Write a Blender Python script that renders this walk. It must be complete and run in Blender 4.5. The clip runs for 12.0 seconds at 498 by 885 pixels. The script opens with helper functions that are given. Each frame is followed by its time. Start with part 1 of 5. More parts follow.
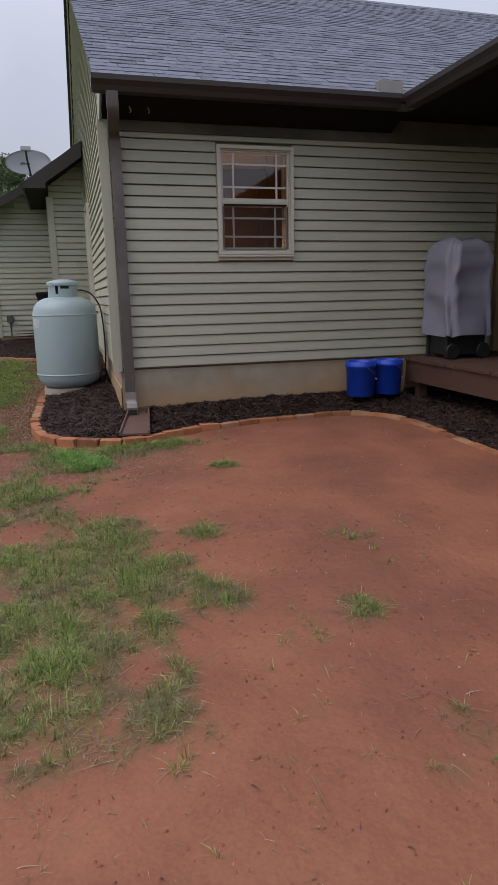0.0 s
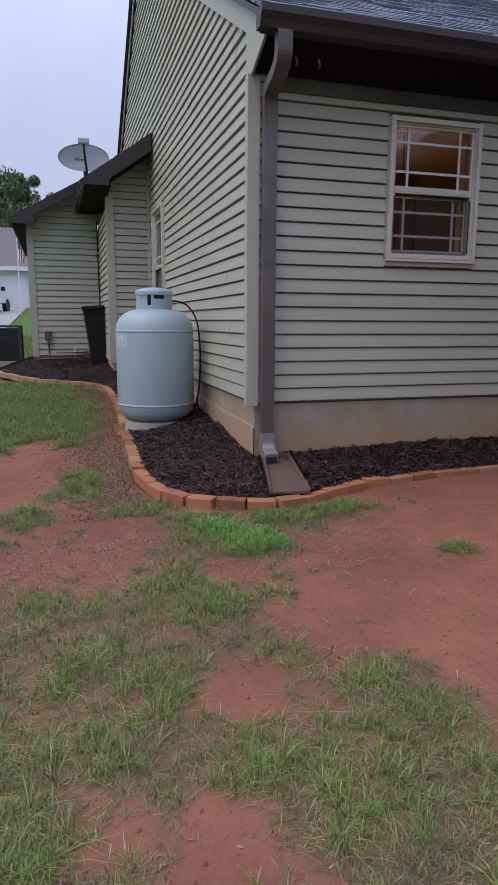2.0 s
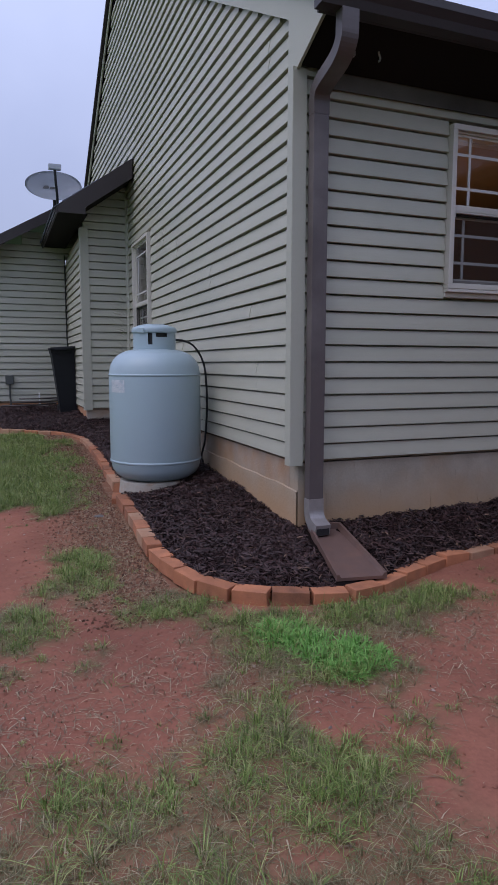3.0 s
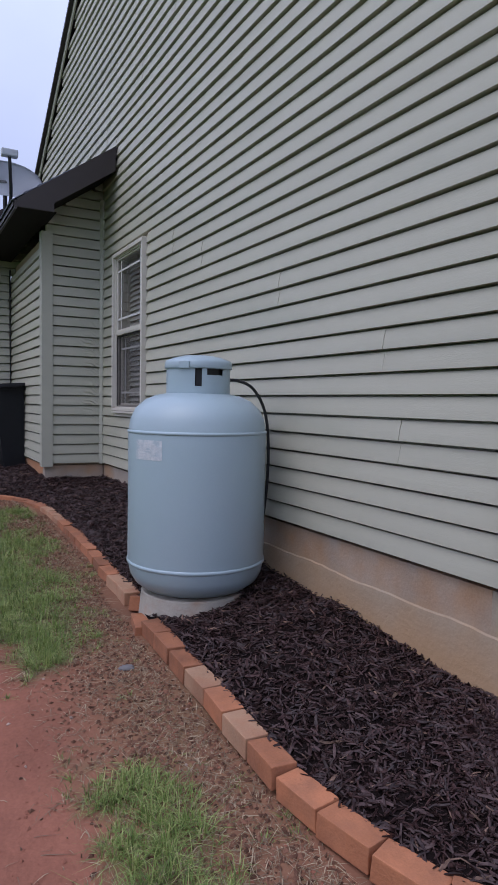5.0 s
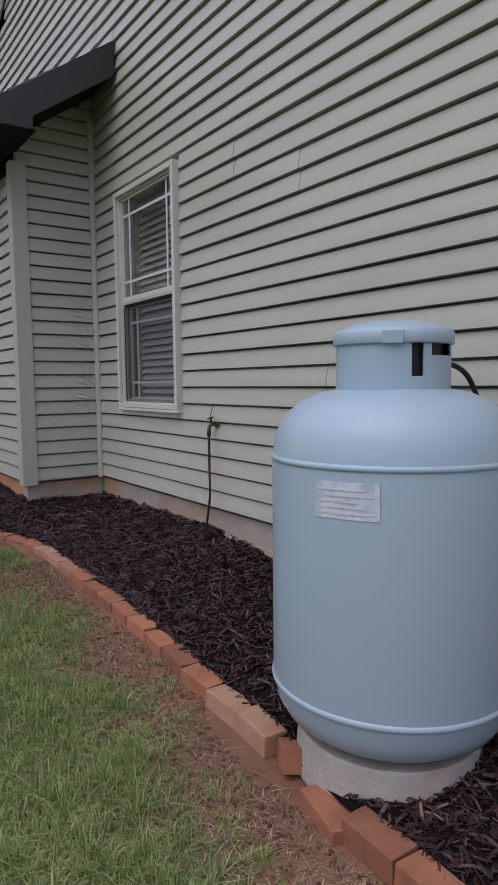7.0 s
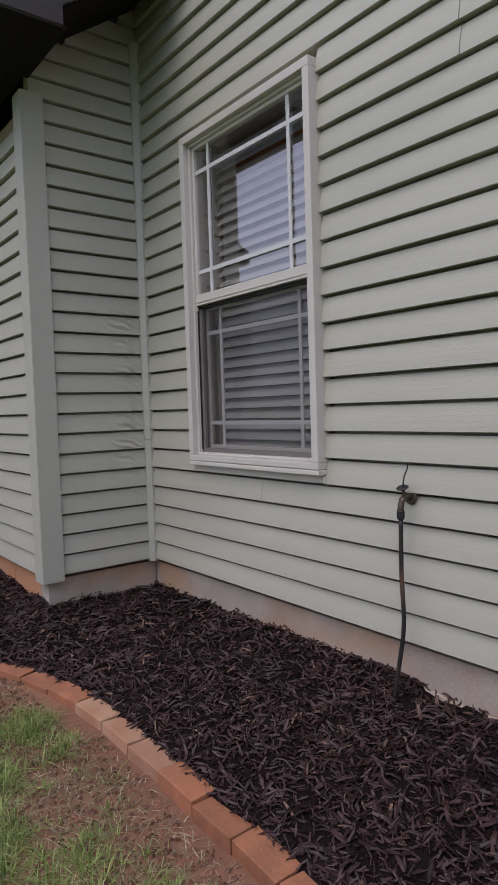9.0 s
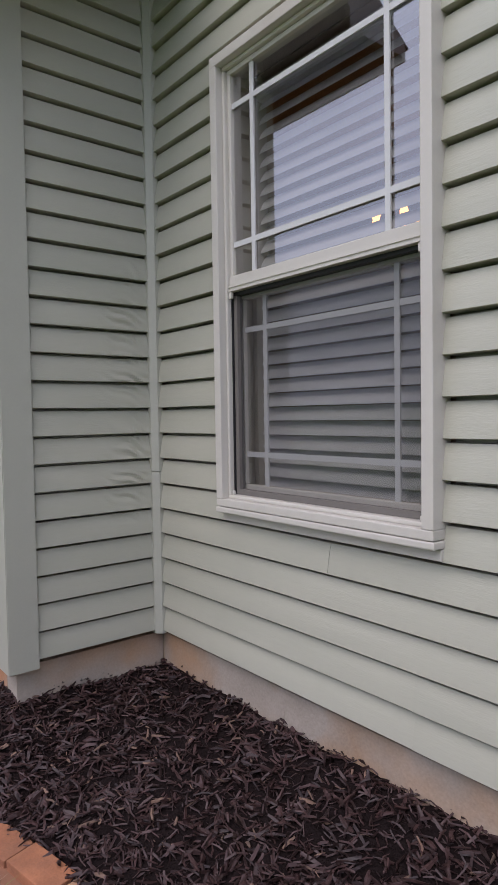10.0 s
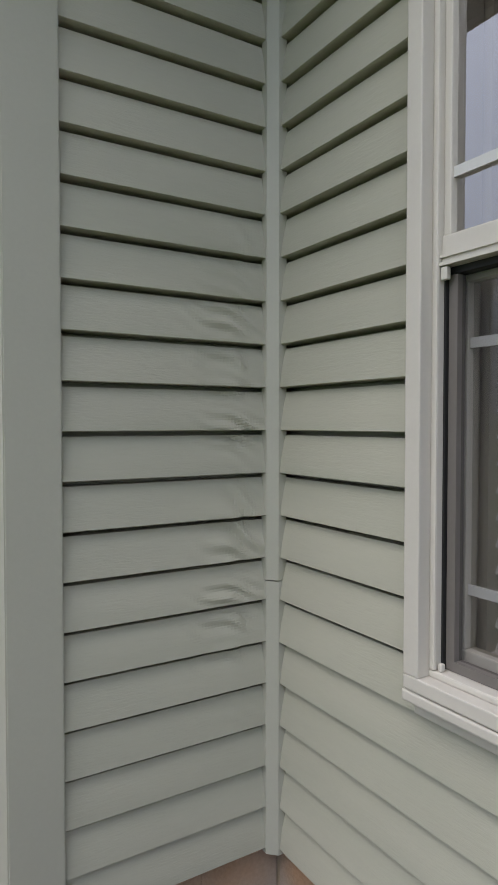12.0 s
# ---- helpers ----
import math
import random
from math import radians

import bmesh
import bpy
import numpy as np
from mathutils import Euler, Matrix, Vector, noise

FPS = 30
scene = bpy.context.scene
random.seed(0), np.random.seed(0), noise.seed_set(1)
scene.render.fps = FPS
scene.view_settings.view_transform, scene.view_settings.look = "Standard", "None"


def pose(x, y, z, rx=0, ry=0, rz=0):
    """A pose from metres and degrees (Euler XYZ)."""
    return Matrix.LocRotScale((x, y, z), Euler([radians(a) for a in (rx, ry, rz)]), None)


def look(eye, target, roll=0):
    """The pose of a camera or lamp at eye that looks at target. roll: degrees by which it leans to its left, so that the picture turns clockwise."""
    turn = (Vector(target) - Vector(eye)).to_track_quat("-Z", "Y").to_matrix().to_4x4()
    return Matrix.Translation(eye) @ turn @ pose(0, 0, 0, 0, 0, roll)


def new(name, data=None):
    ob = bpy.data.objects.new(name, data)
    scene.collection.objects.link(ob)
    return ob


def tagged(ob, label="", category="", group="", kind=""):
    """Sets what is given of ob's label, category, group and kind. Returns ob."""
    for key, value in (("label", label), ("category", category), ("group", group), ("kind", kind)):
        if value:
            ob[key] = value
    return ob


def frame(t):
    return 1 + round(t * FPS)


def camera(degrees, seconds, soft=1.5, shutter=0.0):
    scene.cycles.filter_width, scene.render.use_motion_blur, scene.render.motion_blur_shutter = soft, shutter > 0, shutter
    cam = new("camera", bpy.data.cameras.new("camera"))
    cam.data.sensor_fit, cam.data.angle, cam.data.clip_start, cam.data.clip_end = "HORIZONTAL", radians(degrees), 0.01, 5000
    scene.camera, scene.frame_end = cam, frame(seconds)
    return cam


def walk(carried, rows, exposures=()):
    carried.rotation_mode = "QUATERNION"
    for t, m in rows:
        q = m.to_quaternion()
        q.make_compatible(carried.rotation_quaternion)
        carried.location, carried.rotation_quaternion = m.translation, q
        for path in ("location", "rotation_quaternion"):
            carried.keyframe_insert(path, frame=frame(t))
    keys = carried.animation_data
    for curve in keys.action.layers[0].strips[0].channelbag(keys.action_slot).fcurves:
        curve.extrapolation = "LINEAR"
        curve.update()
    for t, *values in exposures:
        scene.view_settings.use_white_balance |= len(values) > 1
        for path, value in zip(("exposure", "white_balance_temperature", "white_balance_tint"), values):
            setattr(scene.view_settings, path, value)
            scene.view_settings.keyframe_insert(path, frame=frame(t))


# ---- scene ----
cam = camera(42.4, 12.0)
PATH = [
    (0, (0.041, 0.379, 1.515), (0.56, 2.259, 1.073), -1.2),
    (0.5, (-0.245, 0.778, 1.45), (0.274, 2.659, 1.012), -0.6),
    (1, (-0.524, 1.213, 1.433), (-0.017, 3.096, 0.99), 1.1),
    (1.5, (-0.739, 1.706, 1.429), (-0.208, 3.586, 0.996), 1.0),
    (2, (-0.895, 2.239, 1.446), (-0.334, 4.123, 1.076), 0.3),
    (2.5, (-1.063, 2.783, 1.453), (-0.39, 4.642, 1.151), -0.3),
    (3, (-1.179, 3.32, 1.439), (-0.46, 5.171, 1.197), 0.1),
    (3.5, (-1.315, 3.796, 1.444), (-0.548, 5.635, 1.265), 0.6),
    (3.7, (-1.367, 4.01, 1.441), (-0.552, 5.829, 1.279), 0.9),
    (5.3, (-1.45, 5.644, 1.524), (-0.461, 7.379, 1.4), 0.5),
    (5.5, (-1.479, 5.814, 1.527), (-0.468, 7.535, 1.397), -0.0),
    (6, (-1.468, 6.313, 1.537), (-0.434, 8.019, 1.401), -0.9),
    (6.5, (-1.477, 6.807, 1.559), (-0.412, 8.492, 1.399), -0.9),
    (6.7, (-1.487, 6.972, 1.57), (-0.386, 8.633, 1.39), -0.7),
    (8.3, (-1.351, 8.422, 1.616), (-0.122, 9.991, 1.452), -1.2),
    (8.5, (-1.303, 8.6, 1.631), (-0.075, 10.173, 1.495), -1.8),
    (9, (-1.216, 9.033, 1.653), (0.008, 10.612, 1.549), -1.8),
    (9.5, (-1.083, 9.472, 1.685), (0.162, 11.035, 1.608), -1.1),
    (10, (-0.844, 9.854, 1.727), (0.405, 11.413, 1.643), -0.9),
    (10.5, (-0.654, 10.175, 1.761), (0.538, 11.779, 1.681), -0.5),
    (11, (-0.545, 10.494, 1.838), (0.608, 12.126, 1.749), -0.4),
    (11.5, (-0.438, 10.72, 1.876), (0.660, 12.39, 1.806), -0.3),
    (12, (-0.360, 10.854, 1.883), (0.686, 12.557, 1.823), -0.0),
]
walk(cam, [(t, look(eye, target, roll)) for t, eye, target, roll in PATH],
     exposures=[(0, -0.18, 7450, 12), (0.9, -0.02, 7080, 13), (1.5, -0.02, 6800, 16), (2.5, -0.26, 6250, 20), (3.5, -0.34, 6050, 21), (5.5, -0.13, 6200, 20), (6.5, -0.2, 6340, 20),
                (8.5, 0.22, 6640, 20), (9.0, 0.04, 6600, 21), (9.5, 0.18, 6600, 20), (10.5, 0.40, 6720, 18), (11, 0.42, 6800, 15), (12, 0.35, 6850, 12)])

# ---- light and exposure ----
world = bpy.data.worlds.new("overcast_sky")
scene.world = world
world.use_nodes = True
wn, wl = world.node_tree.nodes, world.node_tree.links
wn.clear()
w_out = wn.new("ShaderNodeOutputWorld")
w_bg = wn.new("ShaderNodeBackground")
w_sky = wn.new("ShaderNodeTexSky")
w_sky.sky_type = "NISHITA"
w_sky.sun_disc = False
w_sky.sun_elevation = radians(54)
w_sky.sun_rotation = radians(270)
w_sky.dust_density = 4.0
w_mix = wn.new("ShaderNodeMix")
w_mix.data_type = "RGBA"
w_mix.inputs["Factor"].default_value = 0.8
w_tc = wn.new("ShaderNodeTexCoord")
w_noise = wn.new("ShaderNodeTexNoise")
w_noise.inputs["Scale"].default_value = 2.5
w_noise.inputs["Detail"].default_value = 5.0
w_ramp = wn.new("ShaderNodeValToRGB")
w_ramp.color_ramp.elements[0].position, w_ramp.color_ramp.elements[1].position = 0.3, 0.75
w_ramp.color_ramp.elements[0].color = (4.5, 5.25, 7.1, 1)
w_ramp.color_ramp.elements[1].color = (5.8, 6.6, 8.5, 1)
wl.new(w_tc.outputs["Generated"], w_noise.inputs["Vector"])
wl.new(w_noise.outputs["Fac"], w_ramp.inputs["Fac"])
wl.new(w_sky.outputs["Color"], w_mix.inputs["A"])
wl.new(w_ramp.outputs["Color"], w_mix.inputs["B"])
w_sep = wn.new("ShaderNodeSeparateXYZ")
w_up = wn.new("ShaderNodeMapRange")
w_up.inputs["From Min"].default_value, w_up.inputs["From Max"].default_value = 0.05, 1.0
w_up.inputs["To Min"].default_value, w_up.inputs["To Max"].default_value = 1.0, 2.6
w_scale = wn.new("ShaderNodeVectorMath")
w_scale.operation = "SCALE"
wl.new(w_tc.outputs["Generated"], w_sep.inputs[0])
wl.new(w_sep.outputs["Z"], w_up.inputs["Value"])
wl.new(w_mix.outputs["Result"], w_scale.inputs[0])
wl.new(w_up.outputs["Result"], w_scale.inputs["Scale"])
wl.new(w_scale.outputs[0], w_bg.inputs["Color"])
w_bg.inputs["Strength"].default_value = 0.1
wl.new(w_bg.outputs["Background"], w_out.inputs["Surface"])

sun = new("sun", bpy.data.lights.new("sun", "SUN"))
sun.data.energy, sun.data.angle, sun.data.color = 0.78, radians(45), (1.0, 0.97, 0.93)
sun.matrix_world = look((-15, -1, 24), (0, 5, 0))

# ---- materials ----
def mat(name, color, rough=0.7, metal=0.0, scale=8.0, amount=0.15, fine=120.0, bump=0.0, bump_scale=60.0,
        second=None, second_scale=2.0, second_cut=(0.5, 0.7), rand=0.0, spec=0.5, stretch=None, coat=0.0):
    """Principled surface with grain at two sizes, an optional second colour in stains, and a change from piece to piece."""
    m = bpy.data.materials.new(name)
    m.use_nodes = True
    n, l = m.node_tree.nodes, m.node_tree.links
    b = n["Principled BSDF"]
    b.inputs["Roughness"].default_value, b.inputs["Metallic"].default_value = rough, metal
    b.inputs["Specular IOR Level"].default_value = spec
    b.inputs["Coat Weight"].default_value = coat
    geo = n.new("ShaderNodeNewGeometry")
    vec = geo.outputs["Position"]
    if stretch:
        mp = n.new("ShaderNodeMapping")
        mp.inputs["Scale"].default_value = stretch
        l.new(vec, mp.inputs["Vector"])
        vec = mp.outputs["Vector"]

    def noise_of(s, detail=4.0):
        t = n.new("ShaderNodeTexNoise")
        t.inputs["Scale"].default_value, t.inputs["Detail"].default_value = s, detail
        l.new(vec, t.inputs["Vector"])
        return t.outputs["Fac"]

    def math_of(op, a, b_):
        t = n.new("ShaderNodeMath")
        t.operation = op
        for i, v in enumerate((a, b_)):
            if isinstance(v, (int, float)):
                t.inputs[i].default_value = v
            else:
                l.new(v, t.inputs[i])
        return t.outputs[0]

    big, small = noise_of(scale), noise_of(fine, 2.0)
    value = math_of("ADD", math_of("MULTIPLY", big, 1.4 * amount), math_of("MULTIPLY", small, 0.8 * amount))
    value = math_of("ADD", value, 1.0 - 1.1 * amount)
    if rand:
        info = n.new("ShaderNodeObjectInfo")
        value = math_of("ADD", value, math_of("MULTIPLY", math_of("SUBTRACT", info.outputs["Random"], 0.5), rand))
        value = math_of("ADD", value, math_of("MULTIPLY", math_of("SUBTRACT", geo.outputs["Random Per Island"], 0.5), rand))
    base = n.new("ShaderNodeRGB")
    base.outputs[0].default_value = (*color, 1)
    col = base.outputs[0]
    if second:
        mix = n.new("ShaderNodeMix")
        mix.data_type = "RGBA"
        ramp = n.new("ShaderNodeValToRGB")
        ramp.color_ramp.elements[0].position, ramp.color_ramp.elements[1].position = second_cut
        l.new(noise_of(second_scale, 6.0), ramp.inputs["Fac"])
        l.new(ramp.outputs["Color"], mix.inputs["Factor"])
        l.new(col, mix.inputs["A"])
        mix.inputs["B"].default_value = (*second, 1)
        col = mix.outputs["Result"]
    mul = n.new("ShaderNodeVectorMath")
    mul.operation = "SCALE"
    l.new(col, mul.inputs[0])
    l.new(value, mul.inputs["Scale"])
    l.new(mul.outputs[0], b.inputs["Base Color"])
    if bump:
        bp = n.new("ShaderNodeBump")
        bp.inputs["Strength"].default_value, bp.inputs["Distance"].default_value = 1.0, bump
        l.new(noise_of(bump_scale, 5.0), bp.inputs["Height"])
        l.new(bp.outputs["Normal"], b.inputs["Normal"])
    return m


def glass_mat(name, tint=(0.9, 0.93, 0.95), clear=0.85, ior=1.9):
    m = bpy.data.materials.new(name)
    m.use_nodes = True
    n, l = m.node_tree.nodes, m.node_tree.links
    n.remove(n["Principled BSDF"])
    tr, gl, mx, fr = (n.new("ShaderNodeBsdfTransparent"), n.new("ShaderNodeBsdfGlossy"), n.new("ShaderNodeMixShader"), n.new("ShaderNodeFresnel"))
    tr.inputs["Color"].default_value = (*[c * clear for c in tint], 1)
    gl.inputs["Roughness"].default_value = 0.015
    fr.inputs["IOR"].default_value = ior
    l.new(fr.outputs[0], mx.inputs["Fac"])
    l.new(tr.outputs[0], mx.inputs[1])
    l.new(gl.outputs[0], mx.inputs[2])
    l.new(mx.outputs[0], n["Material Output"].inputs["Surface"])
    return m


def mesh_screen_mat(name, color, cover):
    m = bpy.data.materials.new(name)
    m.use_nodes = True
    n, l = m.node_tree.nodes, m.node_tree.links
    b = n["Principled BSDF"]
    b.inputs["Base Color"].default_value = (*color, 1)
    b.inputs["Alpha"].default_value = cover
    b.inputs["Roughness"].default_value = 0.6
    return m


def glow_mat(name, color, strength):
    m = bpy.data.materials.new(name)
    m.use_nodes = True
    b = m.node_tree.nodes["Principled BSDF"]
    b.inputs["Base Color"].default_value = (*color, 1)
    b.inputs["Emission Color"].default_value = (*color, 1)
    b.inputs["Emission Strength"].default_value = strength
    return m


M_SIDING = mat("sage_vinyl", (0.412, 0.404, 0.322), 0.48, amount=0.07, scale=3.0, fine=40, bump=0.0006, bump_scale=90, rand=0.03,
               second=(0.33, 0.335, 0.265), second_scale=1.1, second_cut=(0.52, 0.85), stretch=(0.5, 0.5, 3.0))
M_TRIM = mat("sage_trim_vinyl", (0.398, 0.394, 0.322), 0.5, amount=0.06, scale=4, bump=0.0003)
# sage frieze board coloured dark: the eave's shade is painted into it
M_FRIEZE_SHADE = mat("eave_shaded_frieze_board", (0.115, 0.108, 0.092), 0.7, amount=0.35, scale=3, spec=0.2, second=(0.05, 0.046, 0.04), second_scale=1.6, second_cut=(0.4, 0.7))
M_FOUND = mat("foundation_block", (0.34, 0.30, 0.24), 0.9, amount=0.4, scale=5, bump=0.004, bump_scale=45, spec=0.2,
              second=(0.37, 0.25, 0.15), second_scale=1.7, second_cut=(0.45, 0.75))
M_PARGE = mat("grey_parged_block", (0.35, 0.30, 0.25), 0.9, amount=0.4, scale=5, bump=0.003, bump_scale=60, spec=0.2,
              second=(0.38, 0.235, 0.14), second_scale=2.2, second_cut=(0.44, 0.64))


def clay_splash(m, z_low, z_high, color):
    """Red clay thrown up by rain: an uneven stain over the foot of a wall."""
    n, l = m.node_tree.nodes, m.node_tree.links
    b = n["Principled BSDF"]
    src = b.inputs["Base Color"].links[0].from_socket
    geo, sep, wob, add, rng_, mix = (n.new("ShaderNodeNewGeometry"), n.new("ShaderNodeSeparateXYZ"), n.new("ShaderNodeTexNoise"), n.new("ShaderNodeMath"),
                                     n.new("ShaderNodeMapRange"), n.new("ShaderNodeMix"))
    wob.inputs["Scale"].default_value, wob.inputs["Detail"].default_value = 3.0, 6.0
    add.operation = "MULTIPLY_ADD"
    add.inputs[1].default_value = 0.35
    mix.data_type = "RGBA"
    rng_.inputs["From Min"].default_value, rng_.inputs["From Max"].default_value = z_high + 0.175, z_low + 0.175
    rng_.inputs["To Max"].default_value = 0.85
    l.new(geo.outputs["Position"], sep.inputs[0])
    l.new(geo.outputs["Position"], wob.inputs["Vector"])
    l.new(wob.outputs["Fac"], add.inputs[0])
    l.new(sep.outputs["Z"], add.inputs[2])
    l.new(add.outputs[0], rng_.inputs["Value"])
    l.new(rng_.outputs["Result"], mix.inputs["Factor"])
    l.new(src, mix.inputs["A"])
    mix.inputs["B"].default_value = (*color, 1)
    l.new(mix.outputs["Result"], b.inputs["Base Color"])


clay_splash(M_FOUND, 0.46, 0.74, (0.42, 0.26, 0.14))
clay_splash(M_PARGE, 0.45, 0.72, (0.40, 0.29, 0.19))
M_FOUND_RED = mat("foundation_clay_stained", (0.42, 0.20, 0.10), 0.9, amount=0.25, scale=5, bump=0.004, bump_scale=45,
                  second=(0.36, 0.31, 0.25), second_scale=2.3, second_cut=(0.5, 0.8))
M_DARK = mat("brown_aluminium", (0.030, 0.022, 0.021), 0.5, amount=0.2, scale=6, bump=0.0004)
M_SPOUT = mat("brown_downspout_paint", (0.100, 0.082, 0.080), 0.45, amount=0.15, scale=6, bump=0.0003, second=(0.14, 0.12, 0.115), second_scale=3)
M_SPOUT_RAW = mat("worn_downspout_elbow", (0.28, 0.26, 0.25), 0.4, amount=0.3, scale=20, metal=0.3)
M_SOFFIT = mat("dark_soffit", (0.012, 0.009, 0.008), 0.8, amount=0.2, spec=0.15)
M_SHINGLE = mat("asphalt_shingle", (0.165, 0.180, 0.228), 0.9, spec=0.25, amount=0.35, scale=30, fine=300, bump=0.003, bump_scale=220, rand=0.34)
M_FLASH = mat("dull_flashing_metal", (0.30, 0.28, 0.26), 0.5, metal=0.4, amount=0.2)
M_WHITE = mat("cream_window_vinyl", (0.54, 0.51, 0.445), 0.42, amount=0.06, scale=9, bump=0.0002, second=(0.45, 0.41, 0.34), second_scale=3.5, second_cut=(0.62, 0.9))
M_GAP_SHADE = mat("black_gap_shade", (0.01, 0.01, 0.01), 0.6)
M_GRILLE = mat("white_grille_bar", (0.56, 0.56, 0.54), 0.4, amount=0.05)
M_GLASS = glass_mat("window_glass", (0.97, 0.98, 0.99), 0.95)
M_GLASS_COATED = glass_mat("coated_window_glass", (0.95, 0.97, 1.0), 0.97, 3.5)
M_SCREEN_FRAME = mat("taupe_screen_frame", (0.15, 0.135, 0.12), 0.5, amount=0.15)
M_SCREEN = mesh_screen_mat("insect_screen", (0.02, 0.02, 0.022), 0.36)
M_BLIND = mat("white_blind_slat", (0.82, 0.82, 0.83), 0.5, amount=0.05, rand=0.05)
M_PLASTER = mat("beige_interior_paint", (0.38, 0.29, 0.20), 0.85, amount=0.08)
M_CABINET = mat("brown_cabinet_wood", (0.10, 0.05, 0.025), 0.5, amount=0.3, stretch=(6, 6, 0.8))
M_FLOORWOOD = mat("interior_floor_wood", (0.18, 0.10, 0.05), 0.4, amount=0.3)
M_BULB = glow_mat("warm_bulb", (1.0, 0.42, 0.10), 4.0)
M_CLAY = mat("red_clay", (0.280, 0.114, 0.073), 0.9, amount=0.42, scale=2.6, fine=70, bump=0.014, bump_scale=16, spec=0.12,
             second=(0.195, 0.080, 0.054), second_scale=1.1, second_cut=(0.40, 0.70))
M_BRICK = mat("red_edging_brick", (0.325, 0.125, 0.058), 0.85, amount=0.5, scale=14, fine=160, bump=0.003, bump_scale=90, rand=0.62,
              second=(0.24, 0.10, 0.052), second_scale=9, second_cut=(0.45, 0.75))
M_BRICK_PALE = mat("pale_worn_brick", (0.38, 0.22, 0.13), 0.9, amount=0.35, scale=14, fine=160, bump=0.003, bump_scale=90, rand=0.25,
                   second=(0.30, 0.13, 0.07), second_scale=7, second_cut=(0.45, 0.7))
M_MULCH = mat("dark_mulch_bed", (0.012, 0.008, 0.0075), 0.95, amount=0.5, scale=40, bump=0.02, bump_scale=45, spec=0.05)
M_CHIP = mat("mulch_chip", (0.028, 0.0142, 0.0130), 0.5, amount=0.5, scale=60, rand=1.6, bump=0.001, spec=0.34)
M_CHIP_PALE = mat("pale_mulch_chip", (0.12, 0.072, 0.05), 0.8, amount=0.4, scale=60, rand=0.9)
M_TANK = mat("blue_grey_tank_paint", (0.328, 0.422, 0.462), 0.36, amount=0.06, scale=4, bump=0.0004, bump_scale=25,
             second=(0.30, 0.36, 0.41), second_scale=2.0, second_cut=(0.55, 0.85))
M_BLACK = mat("black_rubber", (0.012, 0.012, 0.013), 0.55)
M_LABEL = mat("weathered_paper_label", (0.56, 0.58, 0.59), 0.7, amount=0.25, scale=50, second=(0.38, 0.45, 0.49), second_scale=22, second_cut=(0.42, 0.62))
M_CONCRETE = mat("pale_concrete", (0.36, 0.33, 0.28), 0.9, amount=0.3, scale=12, bump=0.004, bump_scale=70, second=(0.34, 0.19, 0.11), second_scale=5, second_cut=(0.55, 0.8))
M_SPLASH = mat("brown_plastic_splash_block", (0.125, 0.075, 0.06), 0.55, amount=0.2, scale=15, second=(0.16, 0.085, 0.06), second_scale=6)
M_BLUE = mat("blue_plastic_pail", (0.008, 0.065, 0.52), 0.35, amount=0.1)
M_COVER = mat("grey_grill_cover_fabric", (0.22, 0.22, 0.29), 0.7, amount=0.15, scale=5, bump=0.001, bump_scale=300)
M_DECK = mat("red_brown_deck_wood", (0.075, 0.036, 0.025), 0.7, amount=0.35, scale=4, stretch=(8, 1, 8), bump=0.002, rand=0.3)
M_OAK = mat("door_frame_wood", (0.30, 0.20, 0.10), 0.5, amount=0.25, stretch=(8, 8, 1))
M_BIN = mat("dark_plastic_bin", (0.010, 0.011, 0.013), 0.6, amount=0.2, spec=0.25)
M_AC = mat("dark_condenser_metal", (0.035, 0.035, 0.036), 0.5, amount=0.2)
M_DISH = mat("light_grey_dish_metal", (0.42, 0.45, 0.50), 0.45, amount=0.12, scale=3)
M_BRASS = mat("tarnished_brass", (0.10, 0.075, 0.05), 0.45, metal=0.6, amount=0.3)
M_PIPE = mat("rubber_gas_line", (0.016, 0.014, 0.013), 0.5, second=(0.10, 0.05, 0.03), second_scale=6)
M_HOSE = mat("brown_hose_rubber", (0.055, 0.045, 0.038), 0.6, amount=0.2)
M_PVC = mat("white_pvc", (0.7, 0.7, 0.68), 0.4)
M_ELEC = mat("grey_meter_box_paint", (0.07, 0.075, 0.07), 0.5)
M_ROAD = mat("driveway_concrete", (0.34, 0.32, 0.30), 0.9, amount=0.15, scale=1)
M_LAWN = mat("lawn_turf", (0.075, 0.135, 0.030), 0.9, amount=0.4, scale=1.2, fine=40, bump=0.03, bump_scale=30)
M_PEBBLE = mat("pebble_stone", (0.42, 0.30, 0.24), 0.8, rand=0.7, amount=0.2)
M_STONE = mat("grey_stone", (0.15, 0.14, 0.14), 0.8, amount=0.35, scale=40, bump=0.002)
M_HOUSE2 = mat("grey_shingle_far_roof", (0.17, 0.15, 0.155), 0.9, amount=0.2, scale=1.5)
M_HOUSE2W = mat("white_far_siding", (0.68, 0.70, 0.73), 0.7, amount=0.05)
M_CAR = mat("white_car_paint", (0.68, 0.70, 0.73), 0.25, amount=0.03, coat=0.5)
M_CARGLASS = mat("dark_car_glass", (0.03, 0.035, 0.04), 0.1)
M_CHROME = mat("bright_wheel_metal", (0.5, 0.5, 0.52), 0.3, metal=0.9)
M_REDLAMP = mat("red_tail_lamp", (0.35, 0.02, 0.02), 0.3)
M_BARK = mat("grey_bark", (0.10, 0.08, 0.06), 0.9, amount=0.4, bump=0.01)
# leaf colour is lightened to carry the haze of distance
M_LEAF = mat("tree_leaf", (0.15, 0.195, 0.115), 0.7, rand=0.6, amount=0.2)


